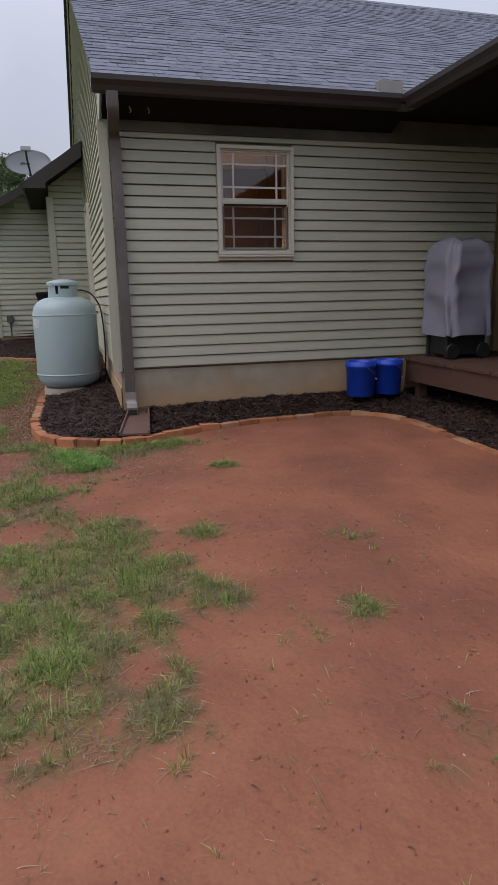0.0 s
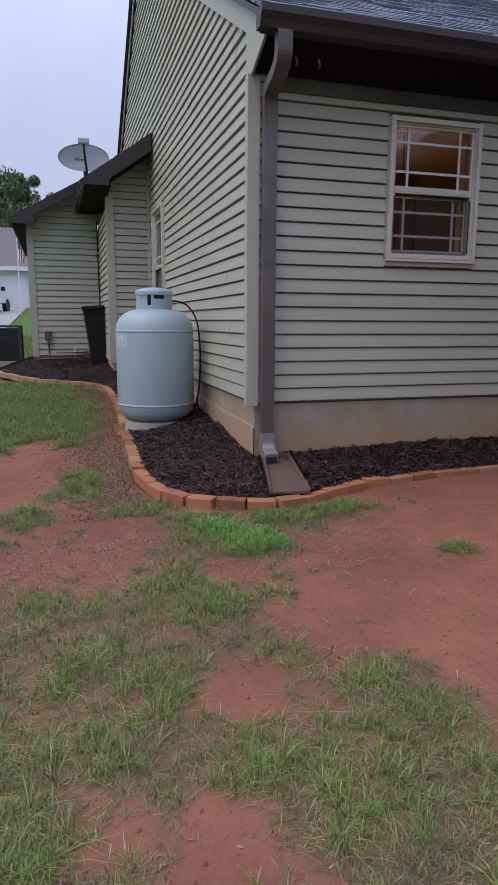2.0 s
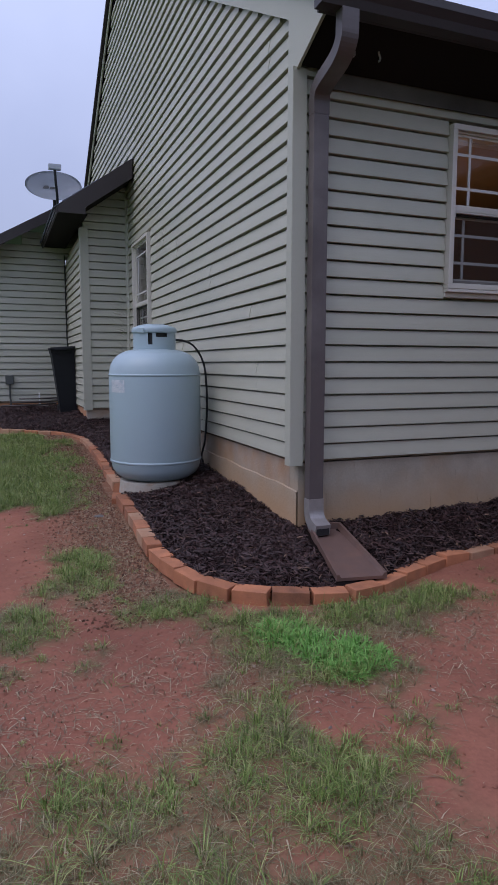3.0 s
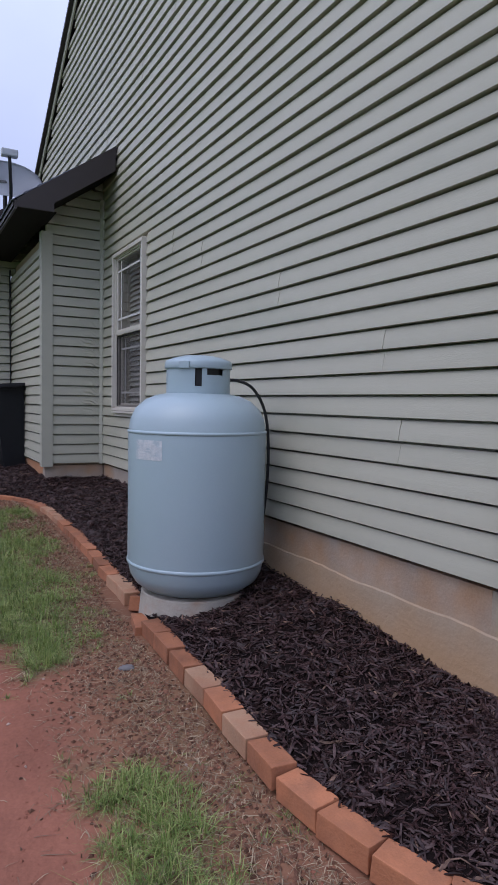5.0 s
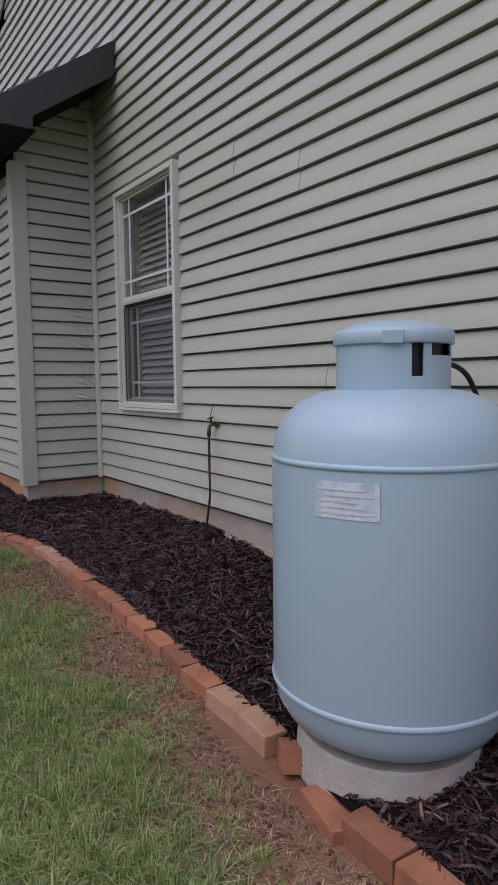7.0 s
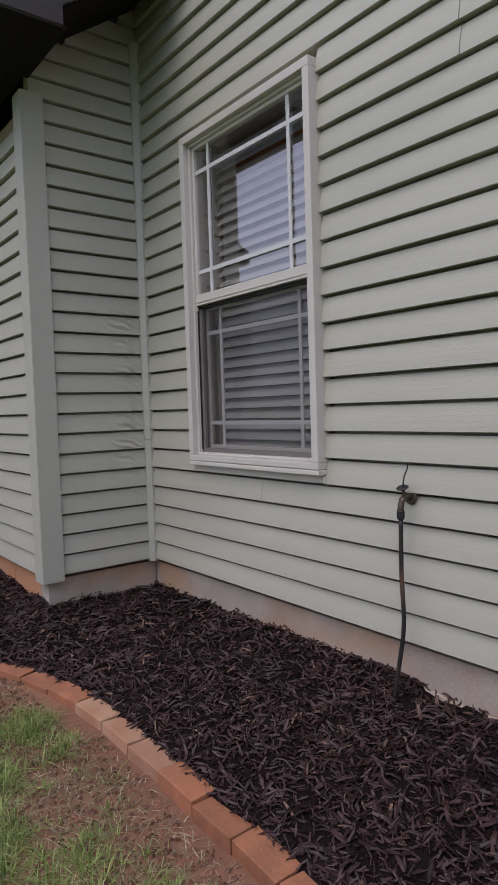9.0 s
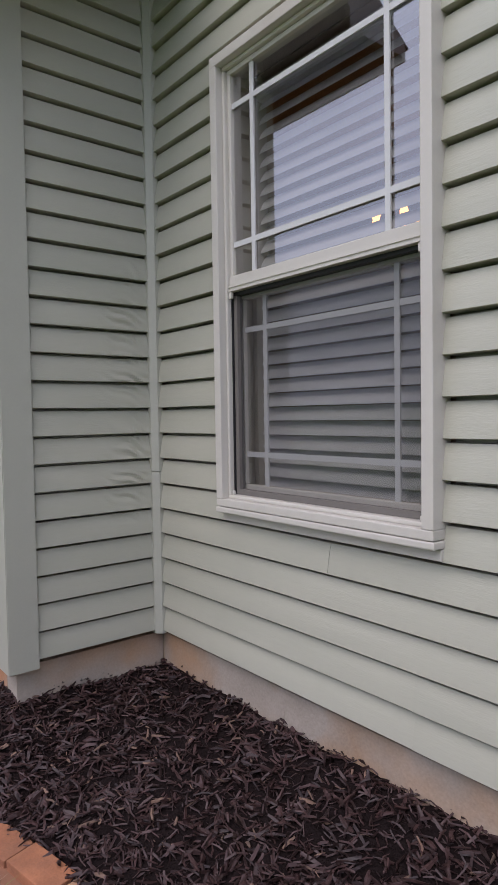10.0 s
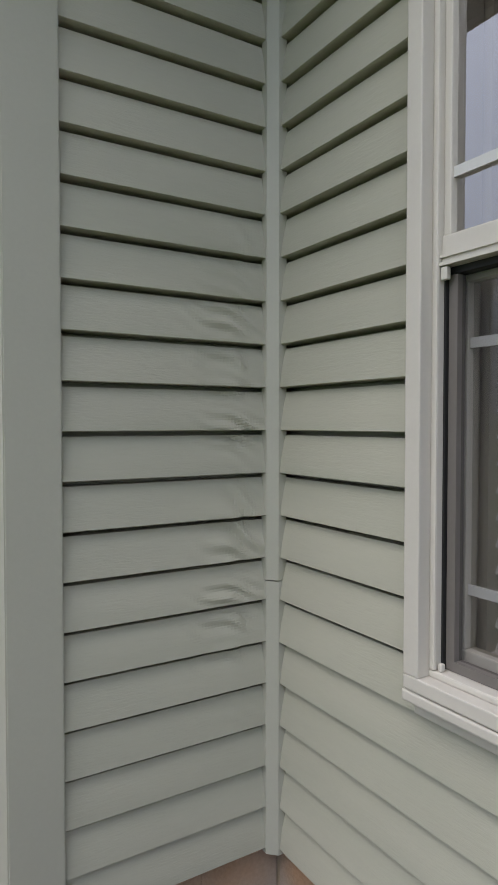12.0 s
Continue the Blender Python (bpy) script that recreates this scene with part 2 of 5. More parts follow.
def grass_mat(name, a, b, dry):
    m = bpy.data.materials.new(name)
    m.use_nodes = True
    n, l = m.node_tree.nodes, m.node_tree.links
    bs = n["Principled BSDF"]
    bs.inputs["Roughness"].default_value = 0.65
    geo, ramp = n.new("ShaderNodeNewGeometry"), n.new("ShaderNodeValToRGB")
    ramp.color_ramp.elements[0].color, ramp.color_ramp.elements[1].color = (*a, 1), (*dry, 1)
    e = ramp.color_ramp.elements.new(0.55)
    e.color = (*b, 1)
    patch = n.new("ShaderNodeTexNoise")
    patch.inputs["Scale"].default_value, patch.inputs["Detail"].default_value = 7.0, 3.0
    tone_mix = n.new("ShaderNodeMix")
    tone_mix.inputs["Factor"].default_value = 0.34
    l.new(geo.outputs["Position"], patch.inputs["Vector"])
    l.new(geo.outputs["Random Per Island"], tone_mix.inputs["A"])
    l.new(patch.outputs["Fac"], tone_mix.inputs["B"])
    l.new(tone_mix.outputs["Result"], ramp.inputs["Fac"])
    l.new(ramp.outputs["Color"], bs.inputs["Base Color"])
    return m


M_GRASS = grass_mat("lawn_grass", (0.040, 0.080, 0.012), (0.175, 0.245, 0.050), (0.45, 0.43, 0.18))
M_STRAW = grass_mat("trampled_straw", (0.085, 0.052, 0.032), (0.25, 0.175, 0.105), (0.54, 0.44, 0.29))
M_GRASS_DRY = grass_mat("sparse_dry_grass", (0.060, 0.065, 0.022), (0.18, 0.165, 0.073), (0.44, 0.35, 0.20))
M_WEED = grass_mat("bright_weed_leaf", (0.06, 0.19, 0.025), (0.15, 0.34, 0.06), (0.30, 0.48, 0.15))

# ---- mesh helpers ----
def finish(name, bm, material, smooth=False):
    me = bpy.data.meshes.new(name)
    bmesh.ops.recalc_face_normals(bm, faces=bm.faces)
    bm.to_mesh(me)
    bm.free()
    me.materials.append(material)
    if smooth:
        for p in me.polygons:
            p.use_smooth = True
    return me


def part(name, bm, material, parent=None, label="", smooth=False):
    """One mesh object, under a thing or a part when parent is given."""
    ob = new(name, finish(name, bm, material, smooth) if isinstance(bm, bmesh.types.BMesh) else bm)
    if parent is not None:
        ob.parent = parent
    if label:
        ob["label"] = label
    return ob


def thing(name, place, label, category, group="", kind=""):
    ob = new(name)
    ob.matrix_basis = place if isinstance(place, Matrix) else Matrix.Translation(place)
    return tagged(ob, label, category, group, kind)


def box(bm, x0, x1, y0, y1, z0, z1, bevel=0.0, m=None):
    g = bmesh.ops.create_cube(bm, size=1.0)
    vs = g["verts"]
    t = Matrix.Translation(((x0 + x1) / 2, (y0 + y1) / 2, (z0 + z1) / 2)) @ Matrix.Diagonal((x1 - x0, y1 - y0, z1 - z0, 1))
    bmesh.ops.transform(bm, matrix=(m @ t if m else t), verts=vs)
    if bevel:
        es = list({e for v in vs for e in v.link_edges})
        bmesh.ops.bevel(bm, geom=es, offset=bevel, segments=2, affect="EDGES", profile=0.6)
    return bm


def boxes(*dims, bevel=0.0):
    bm = bmesh.new()
    for d in dims:
        box(bm, *d, bevel=bevel)
    return bm


def prism(points, axis, a, b):
    """Polygon in the plane across an axis, drawn out from a to b along it."""
    bm = bmesh.new()
    def put(p, c):
        return {"x": (c, p[0], p[1]), "y": (p[0], c, p[1]), "z": (p[0], p[1], c)}[axis]
    lo, hi = [bm.verts.new(put(p, a)) for p in points], [bm.verts.new(put(p, b)) for p in points]
    bm.faces.new(lo)
    bm.faces.new(hi)
    for i in range(len(points)):
        j = (i + 1) % len(points)
        bm.faces.new((lo[i], lo[j], hi[j], hi[i]))
    return bm


def lathe(profile, n=48, cap=True):
    bm = bmesh.new()
    rings = [[bm.verts.new((r * math.cos(2 * math.pi * i / n), r * math.sin(2 * math.pi * i / n), z)) for i in range(n)] for r, z in profile]
    for a, b in zip(rings, rings[1:]):
        for i in range(n):
            j = (i + 1) % n
            bm.faces.new((a[i], a[j], b[j], b[i]))
    if cap:
        bm.faces.new(rings[0])
        bm.faces.new(rings[-1])
    return bm


def tube(points, radius, n=8, square=None, bm=None):
    """A pipe along smooth points; square=(w, d) gives a rectangular section."""
    bm = bm or bmesh.new()
    pts = [Vector(p) for p in points]
    rings = []
    for i, p in enumerate(pts):
        d = (pts[min(i + 1, len(pts) - 1)] - pts[max(i - 1, 0)]).normalized()
        side = d.cross(Vector((0, 0, 1)) if abs(d.z) < 0.9 else Vector((0, 1, 0))).normalized()
        if square:
            side = Vector((1, 0, 0))
        up = side.cross(d).normalized()
        if square:
            w, h = square[0] / 2, square[1] / 2
            ring = [p + side * a + up * b for a, b in ((-w, -h), (w, -h), (w, h), (-w, h))]
        else:
            ring = [p + radius * (side * math.cos(2 * math.pi * k / n) + up * math.sin(2 * math.pi * k / n)) for k in range(n)]
        rings.append([bm.verts.new(v) for v in ring])
    for a, b in zip(rings, rings[1:]):
        for k in range(len(a)):
            j = (k + 1) % len(a)
            bm.faces.new((a[k], a[j], b[j], b[k]))
    bm.faces.new(rings[0])
    bm.faces.new(rings[-1])
    return bm


def smooth_line(pts, steps=6):
    """Catmull-Rom through the points."""
    p = [Vector(q) for q in pts]
    p = [p[0] * 2 - p[1]] + p + [p[-1] * 2 - p[-2]]
    out = []
    for i in range(1, len(p) - 2):
        for k in range(steps):
            t = k / steps
            a, b, c, d = p[i - 1], p[i], p[i + 1], p[i + 2]
            out.append(0.5 * ((2 * b) + (c - a) * t + (2 * a - 5 * b + 4 * c - d) * t * t + (3 * b - a - 3 * c + d) * t ** 3))
    out.append(p[-2])
    return out


def raw_mesh(name, verts, faces, material, smooth=False):
    me = bpy.data.meshes.new(name)
    me.from_pydata(verts, [], faces)
    me.materials.append(material)
    if smooth:
        for p in me.polygons:
            p.use_smooth = True
    return me


# ---- plan ----
GX, RY, BY, FY = 0.519, 6.866, 12.156, 14.2     # gable wall, rear wall, bump-out return, far wing wall
BX = -0.095                                      # side of the bump-out
Z0, H = 0.85, 0.1016                             # foot of the siding, one course
SLOPE, SLOPE_BACK = 0.5565, 0.62
EAVE_Y, EAVE_Z = 6.48, 3.37
RIDGE_Y, RIDGE_Z = 12.5, 6.72
clamp = lambda v, a, b: max(a, min(b, v))


def ground_z(x, y):
    z = 0.035 + 0.033 * clamp(y, -4, 12) + 0.03 * clamp(x, -3, 4) + 0.022 * clamp(y - 7.5, 0, 4.5) + 0.055 * clamp(y - 15, 0, 45)
    near = 1.0 if y < 16 and abs(x) < 8 else 0.3
    return z + near * (0.020 * noise.noise((x * 0.9, y * 0.9, 3)) + 0.008 * noise.noise((x * 4, y * 4, 7)))


def brick_z(x, y):
    return 0.31 + 0.0415 * (min(y, 13.2) - 6.2) + 0.02 * max(0, x - 0.7)


# ---- ground ----
def axis_steps(a, b, step, far):
    mid = list(np.arange(a, b + step / 2, step))
    lo, hi, d = [], [], step
    v, w = a, b
    while v > -far:
        d *= 1.35
        v, w = v - d, w + d
        lo.append(v)
        hi.append(w)
    return lo[::-1] + mid + hi


gx, gy = axis_steps(-3.5, 4.5, 0.06, 400), axis_steps(-1.5, 14.5, 0.06, 400)
gv = [(x, y, ground_z(x, y)) for y in gy for x in gx]
gf = [(j * len(gx) + i, j * len(gx) + i + 1, (j + 1) * len(gx) + i + 1, (j + 1) * len(gx) + i) for j in range(len(gy) - 1) for i in range(len(gx) - 1)]
ground = new("ground", raw_mesh("ground", gv, gf, M_CLAY, True))
tagged(ground, "bare red clay yard with scattered tufts of grass", "ground", kind="structure")


# ---- siding ----
def siding_panel(length, courses=2, segs=1, dent=None, dip=0.0):
    """Clapboard panel along +x, outward -y, foot at z 0: faces lean out to a lipped butt over a narrow slot."""
    bm = bmesh.new()
    d, back, slot = 0.0185, -0.040, 0.0105
    prof = [(back, 0.0)]
    rows = 16 if dent else 5
    for k in range(courses):
        z = k * H
        prof.append((d - 0.003, z))
        for r in range(rows + 1):
            u = r / rows
            prof.append((d + (0.0015 - d) * u + 0.0022 * math.sin(math.pi * u), z + 0.0015 + u * (H - slot - 0.0015)))
        prof += [(back, z + H - slot), (back, z + H)]
    cols = []
    for s in range(segs + 1):
        x = length * s / segs
        col = []
        for o, z in prof:
            q = dent(x, z) if dent and o > -0.03 else 0.0
            col.append(bm.verts.new((x, -o - q, z + dip * (s / segs))))
        cols.append(col)
    for a, b in zip(cols, cols[1:]):
        for i in range(len(prof) - 1):
            bm.faces.new((a[i], b[i], b[i + 1], a[i + 1]))
    bm.faces.new(cols[0])
    bm.faces.new(list(reversed(cols[-1])))
    return bm


PANELS = {}


def lay_siding(parent, origin, turn, span_of, count, openings=(), joints=True, seed=1, dent=None):
    """Courses in pairs up a wall. span_of(z) gives the two ends along the wall; openings are (u0, u1, z0, z1)."""
    rng = random.Random(seed)
    for k in range(0, count, 2):
        za, zb = k * H, (k + 2) * H
        a, b = span_of((za + zb) / 2)
        if b - a < 0.05:
            continue
        cuts = [a, b]
        s = a + 0.6 + 3.0 * rng.random()
        while joints and s < b - 0.5:
            cuts.append(s)
            s += 3.66
        pieces = sorted(cuts)
        runs = [(p, q, k, 2) for p, q in zip(pieces, pieces[1:])]
        for u0, u1, z0, z1 in openings:
            nxt = []
            for p, q, kk, c in runs:
                if q <= u0 or p >= u1 or (kk + c) * H <= z0 or kk * H >= z1:
                    nxt.append((p, q, kk, c))
                    continue
                for e in range(c):           # a course clear of the opening runs past it in one piece
                    if (kk + e + 1) * H <= z0 + 0.035 or (kk + e) * H >= z1 - 0.035:
                        nxt.append((p, q, kk + e, 1))
                        continue
                    if p < u0:
                        nxt.append((p, u0, kk + e, 1))
                    if q > u1:
                        nxt.append((u1, q, kk + e, 1))
            runs = nxt
        for i, (p, q, kk, c) in enumerate(runs):
            key = (round(q - p, 3), c)
            if dent:
                me = finish("siding_board", siding_panel(q - p, c, 70, lambda x, z: dent(p + x, kk * H + z)), M_SIDING)
            elif key not in PANELS:
                me = PANELS[key] = finish("siding_board", siding_panel(q - p - 0.0015, c), M_SIDING)
            else:
                me = PANELS[key]
            ob = part("siding_board", me, M_SIDING, parent)
            lift = 0.0026 * (i % 2)
            ob.matrix_basis = Matrix.Translation(origin) @ turn @ Matrix.Translation((p, -lift, kk * H))


TURN_REAR = Matrix.Identity(4)                       # along +x, faces -y
TURN_GABLE = Matrix.Rotation(radians(-90), 4, "Z")    # along -y, faces -x

# ---- house: walls ----
W1 = (1.555, 2.337, 1.900, 2.947)      # rear window: x, x, z, z
W2 = (10.778, 11.670, 1.385, 2.937)    # side window: y, y, z, z


def wall_core(name, dims, label):
    ob = tagged(new(name, finish(name, boxes(*dims), M_PLASTER)), label, "wall", kind="structure")
    return ob


TH = 0.15
c = 0.045
wall_rear = wall_core("wall_rear", [
    (GX + c, W1[0] + 0.02, RY + c, RY + TH, Z0 - 0.02, 3.3), (W1[1] - 0.02, 4.78, RY + c, RY + TH, Z0 - 0.02, 3.3),
    (W1[0] + 0.02, W1[1] - 0.02, RY + c, RY + TH, Z0 - 0.02, W1[2] + 0.02), (W1[0] + 0.02, W1[1] - 0.02, RY + c, RY + TH, W1[3] - 0.02, 3.3),
    (5.7, 8.0, RY + c, RY + TH, Z0 - 0.02, 3.3), (4.78, 5.7, RY + c, RY + TH, 2.95, 3.3)], "sage green lapped vinyl siding wall under a dark eave")
lay_siding(wall_rear, (0, RY, Z0), TURN_REAR, lambda z: (GX + 0.02, 4.72), 24, [(W1[0], W1[1], W1[2] - Z0, W1[3] - Z0)], joints=False, seed=3)

gable = bmesh.new()
box(gable, GX + c, GX + TH, RY + TH, W2[0] + 0.02, Z0 - 0.02, 3.3)
box(gable, GX + c, GX + TH, W2[1] - 0.02, 17.3, Z0 - 0.02, 3.3)
box(gable, GX + c, GX + TH, W2[0] + 0.02, W2[1] - 0.02, Z0 - 0.02, W2[2] + 0.02)
box(gable, GX + c, GX + TH, W2[0] + 0.02, W2[1] - 0.02, W2[3] - 0.02, 3.3)
wall_gable = tagged(new("wall_gable", finish("wall_gable", gable, M_PLASTER)), "tall sage green lapped vinyl gable wall", "wall", kind="structure")
part("gable_peak", prism([(RY + 0.02, 3.3), (17.3, 3.3), (17.3, 3.62), (RIDGE_Y, RIDGE_Z - 0.16)], "x", GX + c, GX + TH), M_PLASTER, wall_gable)


def gable_span(z):
    z += Z0
    lo = RY + 0.03 if z < 3.38 else EAVE_Y + (z + 0.05 - EAVE_Z) / SLOPE + 0.16
    hi = BY - 0.005 if z < 3.85 else min(RIDGE_Y + (RIDGE_Z - z - 0.05) / SLOPE_BACK - 0.16, 17.0)
    return 17.3 - hi, 17.3 - lo


lay_siding(wall_gable, (GX, 17.3, Z0), TURN_GABLE, gable_span, 56, [(17.3 - W2[1], 17.3 - W2[0], W2[2] - Z0, W2[3] - Z0)], seed=8)


# the bump-out return has heat-warped, wrinkled courses close to the inner corner
def wrinkle(x, z):
    c_x = 0.392 + 0.02 * math.sin(z * 9)
    w = math.exp(-((x - c_x) / 0.072) ** 2) * clamp((z - 0.25) / 0.35, 0, 1) * clamp((1.55 - z) / 0.3, 0, 1)
    w *= 0.45 + 0.55 * math.sin(z * 37 + 5 * math.sin(z * 11))
    return 0.0072 * w * math.sin(z * 120 + 62 * x + 2.4 * math.sin(z * 19) + 1.2 * math.sin(x * 45))


bump = thing("wall_bump", (0, 0, 0), "narrow sage siding return wall with heat-wrinkled courses", "wall", kind="structure")
part("wall_core", boxes((BX + c, GX + 0.003, BY + c, BY + 0.12, Z0 - 0.02, 3.55), (BX + c, BX + 0.12, BY + 0.12, FY - 0.003, Z0 - 0.02, 3.2)), M_PLASTER, bump)
lay_siding(bump, (0, BY, Z0), TURN_REAR, lambda z: (max(BX + 0.02, GX + (z + Z0 + 0.12 - 3.985) / 0.68), GX - 0.01), 30, seed=5, dent=wrinkle)
lay_siding(bump, (BX, FY, Z0), TURN_GABLE, lambda z: (0.0, FY - BY - 0.03), 22, seed=6)

wing = thing("wall_wing", (0, 0, 0), "sage siding gable end of the far wing", "wall", kind="structure")
WX = -1.27
part("wall_core", boxes((WX + c, GX - 0.003, FY + c, FY + 0.12, Z0 - 0.1, 3.0), (WX + c, WX + 0.12, FY + 0.12, 19.0, Z0 - 0.1, 3.0)), M_PLASTER, wing)
lay_siding(wing, (0, FY, Z0), TURN_REAR, lambda z: (WX + 0.02 if z < 2.25 else WX + (z - 2.25) / 0.56, BX - 0.02 if z < 2.3 else 0.45), 34, seed=7)


def corner_post(parent, x, y, z0, z1, sx, sy, w=0.085, side=0.085):
    """Outside corner trim: two flat legs with a thin return."""
    p = prism([(x - 0.027 * sx, y - 0.027 * sy), (x + w * sx, y - 0.027 * sy), (x + w * sx, y + 0.006 * sy), (x + 0.006 * sx, y + 0.006 * sy),
               (x + 0.006 * sx, y + side * sy), (x - 0.027 * sx, y + side * sy)], "z", z0, z1)
    bmesh.ops.bevel(p, geom=[e for e in p.edges if abs(e.verts[0].co.z - e.verts[1].co.z) > 0.5], offset=0.003, segments=2, affect="EDGES")
    return part("corner_trim", p, M_TRIM, parent)


corner_post(wall_rear, GX - 0.038, RY, Z0 - 0.03, 3.12, 1, 1, 0.064, 0.050)
corner_post(bump, BX, BY, Z0 - 0.03, 3.2, 1, 1)
corner_post(wing, WX, FY, Z0 - 0.03, 3.1, 1, 1)
part("inner_corner_trim", prism([(GX - 0.044, BY - 0.002), (GX - 0.044, BY - 0.0225), (GX - 0.0225, BY - 0.043), (GX - 0.002, BY - 0.043), (GX - 0.002, BY - 0.002)], "z", Z0 - 0.012, 1.505), M_TRIM, bump)
part("inner_corner_trim", prism([(GX - 0.045, BY - 0.002), (GX - 0.045, BY - 0.0240), (GX - 0.0240, BY - 0.0445), (GX - 0.002, BY - 0.0445), (GX - 0.002, BY - 0.002)], "z", 1.508, 3.6), M_TRIM, bump)

# foundations of coursed block
foundation = thing("foundation", (0, 0, 0), "clay-stained concrete block foundation", "foundation", kind="structure")


def block_run(axis, a, b, at, inward, z_top, rows, material, gap=0.002):
    L, hgt = 0.40, 0.20
    for r in range(rows):
        u = a - (L / 2 if r % 2 else 0)
        while u < b:
            p, q = max(u, a) + gap, min(u + L, b) - gap
            z1 = z_top - r * hgt - gap
            if q - p > 0.02:
                d = (p, q, at, at + inward, z1 - hgt + 2 * gap, z1) if axis == "x" else (at, at + inward, p, q, z1 - hgt + 2 * gap, z1)
                part("foundation_block", boxes(d), material, foundation)
            u += L


block_run("x", GX + 0.012, 8.0, RY + 0.012, 0.12, Z0 - 0.022, 3, M_FOUND, 0.0009)
block_run("y", RY + 0.14, BY, GX + 0.012, 0.12, Z0 - 0.022, 3, M_PARGE, 0.0004)
ledge = bmesh.new()
prev = None
for i in range(121):
    yy = RY + 0.013 + (10.6 - RY) * i / 120
    zt = 0.655 + 0.012 * noise.noise((yy * 3, 0, 0)) + 0.005 * noise.noise((yy * 17, 4, 0)) + 0.012 * (yy - RY)
    row = [ledge.verts.new(v) for v in ((GX + 0.011, yy, zt), (GX + 0.002, yy, zt - 0.006), (GX + 0.001, yy, zt - 0.03), (GX + 0.001, yy, 0.15))]
    if prev:
        for k in range(3):
            ledge.faces.new((prev[k], row[k], row[k + 1], prev[k + 1]))
    prev = row
part("parging_skirt", ledge, M_FOUND, foundation, "rough tan parging coat with an uneven lip")
block_run("x", BX + 0.012, GX + 0.01, BY + 0.012, 0.1, Z0 - 0.022, 2, M_PARGE, 0.0004)
block_run("y", BY + 0.12, FY, BX + 0.012, 0.1, Z0 - 0.022, 2, M_FOUND_RED)
block_run("x", WX + 0.012, BX, FY + 0.012, 0.1, Z0 - 0.022, 2, M_FOUND_RED)
part("mortar", boxes((GX + 0.0135, 8.0, RY + 0.0135, RY + 0.12, 0.1, Z0 - 0.024), (GX + 0.0135, GX + 0.12, RY + 0.12, BY + 0.02, 0.1, Z0 - 0.024),
                     (BX + 0.0135, GX, BY + 0.0135, BY + 0.1, 0.3, Z0 - 0.024), (BX + 0.0135, BX + 0.1, BY + 0.1, FY, 0.3, Z0 - 0.024),
                     (WX + 0.016, BX, FY + 0.016, FY + 0.1, 0.3, Z0 - 0.024)), M_FOUND, foundation)

# ---- roofs ----
RX0 = 0.425


def slab(p, q, r, s, thick):
    """A sloped roof slab from four top corners."""
    bm = bmesh.new()
    top = [bm.verts.new(v) for v in (p, q, r, s)]
    low = [bm.verts.new((v[0], v[1], v[2] - thick)) for v in (p, q, r, s)]
    bm.faces.new(top)
    bm.faces.new(low[::-1])
    for i in range(4):
        j = (i + 1) % 4
        bm.faces.new((top[i], low[i], low[j], top[j]))
    return bm


roof = thing("roof_main", (0, 0, 0), "blue-grey asphalt shingle roof with a straight ridge", "roof", kind="structure")
part("roof_deck", slab((RX0, EAVE_Y, EAVE_Z), (14, EAVE_Y, EAVE_Z), (14, RIDGE_Y, RIDGE_Z), (RX0, RIDGE_Y, RIDGE_Z), 0.045), M_DARK, roof)
part("roof_deck", slab((RX0, RIDGE_Y + 0.002, RIDGE_Z), (14, RIDGE_Y + 0.002, RIDGE_Z), (14, 17.64, RIDGE_Z - 5.14 * SLOPE_BACK), (RX0, 17.64, RIDGE_Z - 5.14 * SLOPE_BACK), 0.045), M_DARK, roof)
# pale boxed rakes, with a cut return where the front one meets the eave
rake_low = lambda y, drop: EAVE_Z + SLOPE * (y - EAVE_Y) - drop
part("rake_board", prism([(EAVE_Y + 0.012, 3.262), (RY - 0.026, 3.105), (RY + 0.085, 3.105), (RY + 0.085, rake_low(RY + 0.085, 0.215)), (RIDGE_Y, RIDGE_Z - 0.215), (RIDGE_Y, RIDGE_Z - 0.049), (EAVE_Y + 0.012, rake_low(EAVE_Y + 0.012, 0.049))], "x", GX - 0.046, GX - 0.029), M_TRIM, roof)
part("rake_board", prism([(17.3, RIDGE_Z - (17.3 - RIDGE_Y) * SLOPE_BACK - 0.15), (17.3, RIDGE_Z - (17.3 - RIDGE_Y) * SLOPE_BACK - 0.049), (RIDGE_Y + 0.003, RIDGE_Z - 0.049), (RIDGE_Y + 0.003, RIDGE_Z - 0.15)], "x", GX - 0.046, GX - 0.029), M_TRIM, roof)
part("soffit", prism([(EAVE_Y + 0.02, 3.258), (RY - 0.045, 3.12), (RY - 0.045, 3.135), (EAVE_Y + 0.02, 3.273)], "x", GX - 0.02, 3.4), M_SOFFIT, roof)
# the board's dark colour carries the shade under the soffit
part("frieze", boxes((GX + 0.09, 4.7, RY - 0.034, RY - 0.0205, 3.03, 3.258)), M_FRIEZE_SHADE, roof, "frieze board with the eave's shade painted in dark")
part("fascia", boxes((RX0 + 0.002, 3.4, EAVE_Y - 0.002, EAVE_Y + 0.018, 3.235, 3.30)), M_DARK, roof)


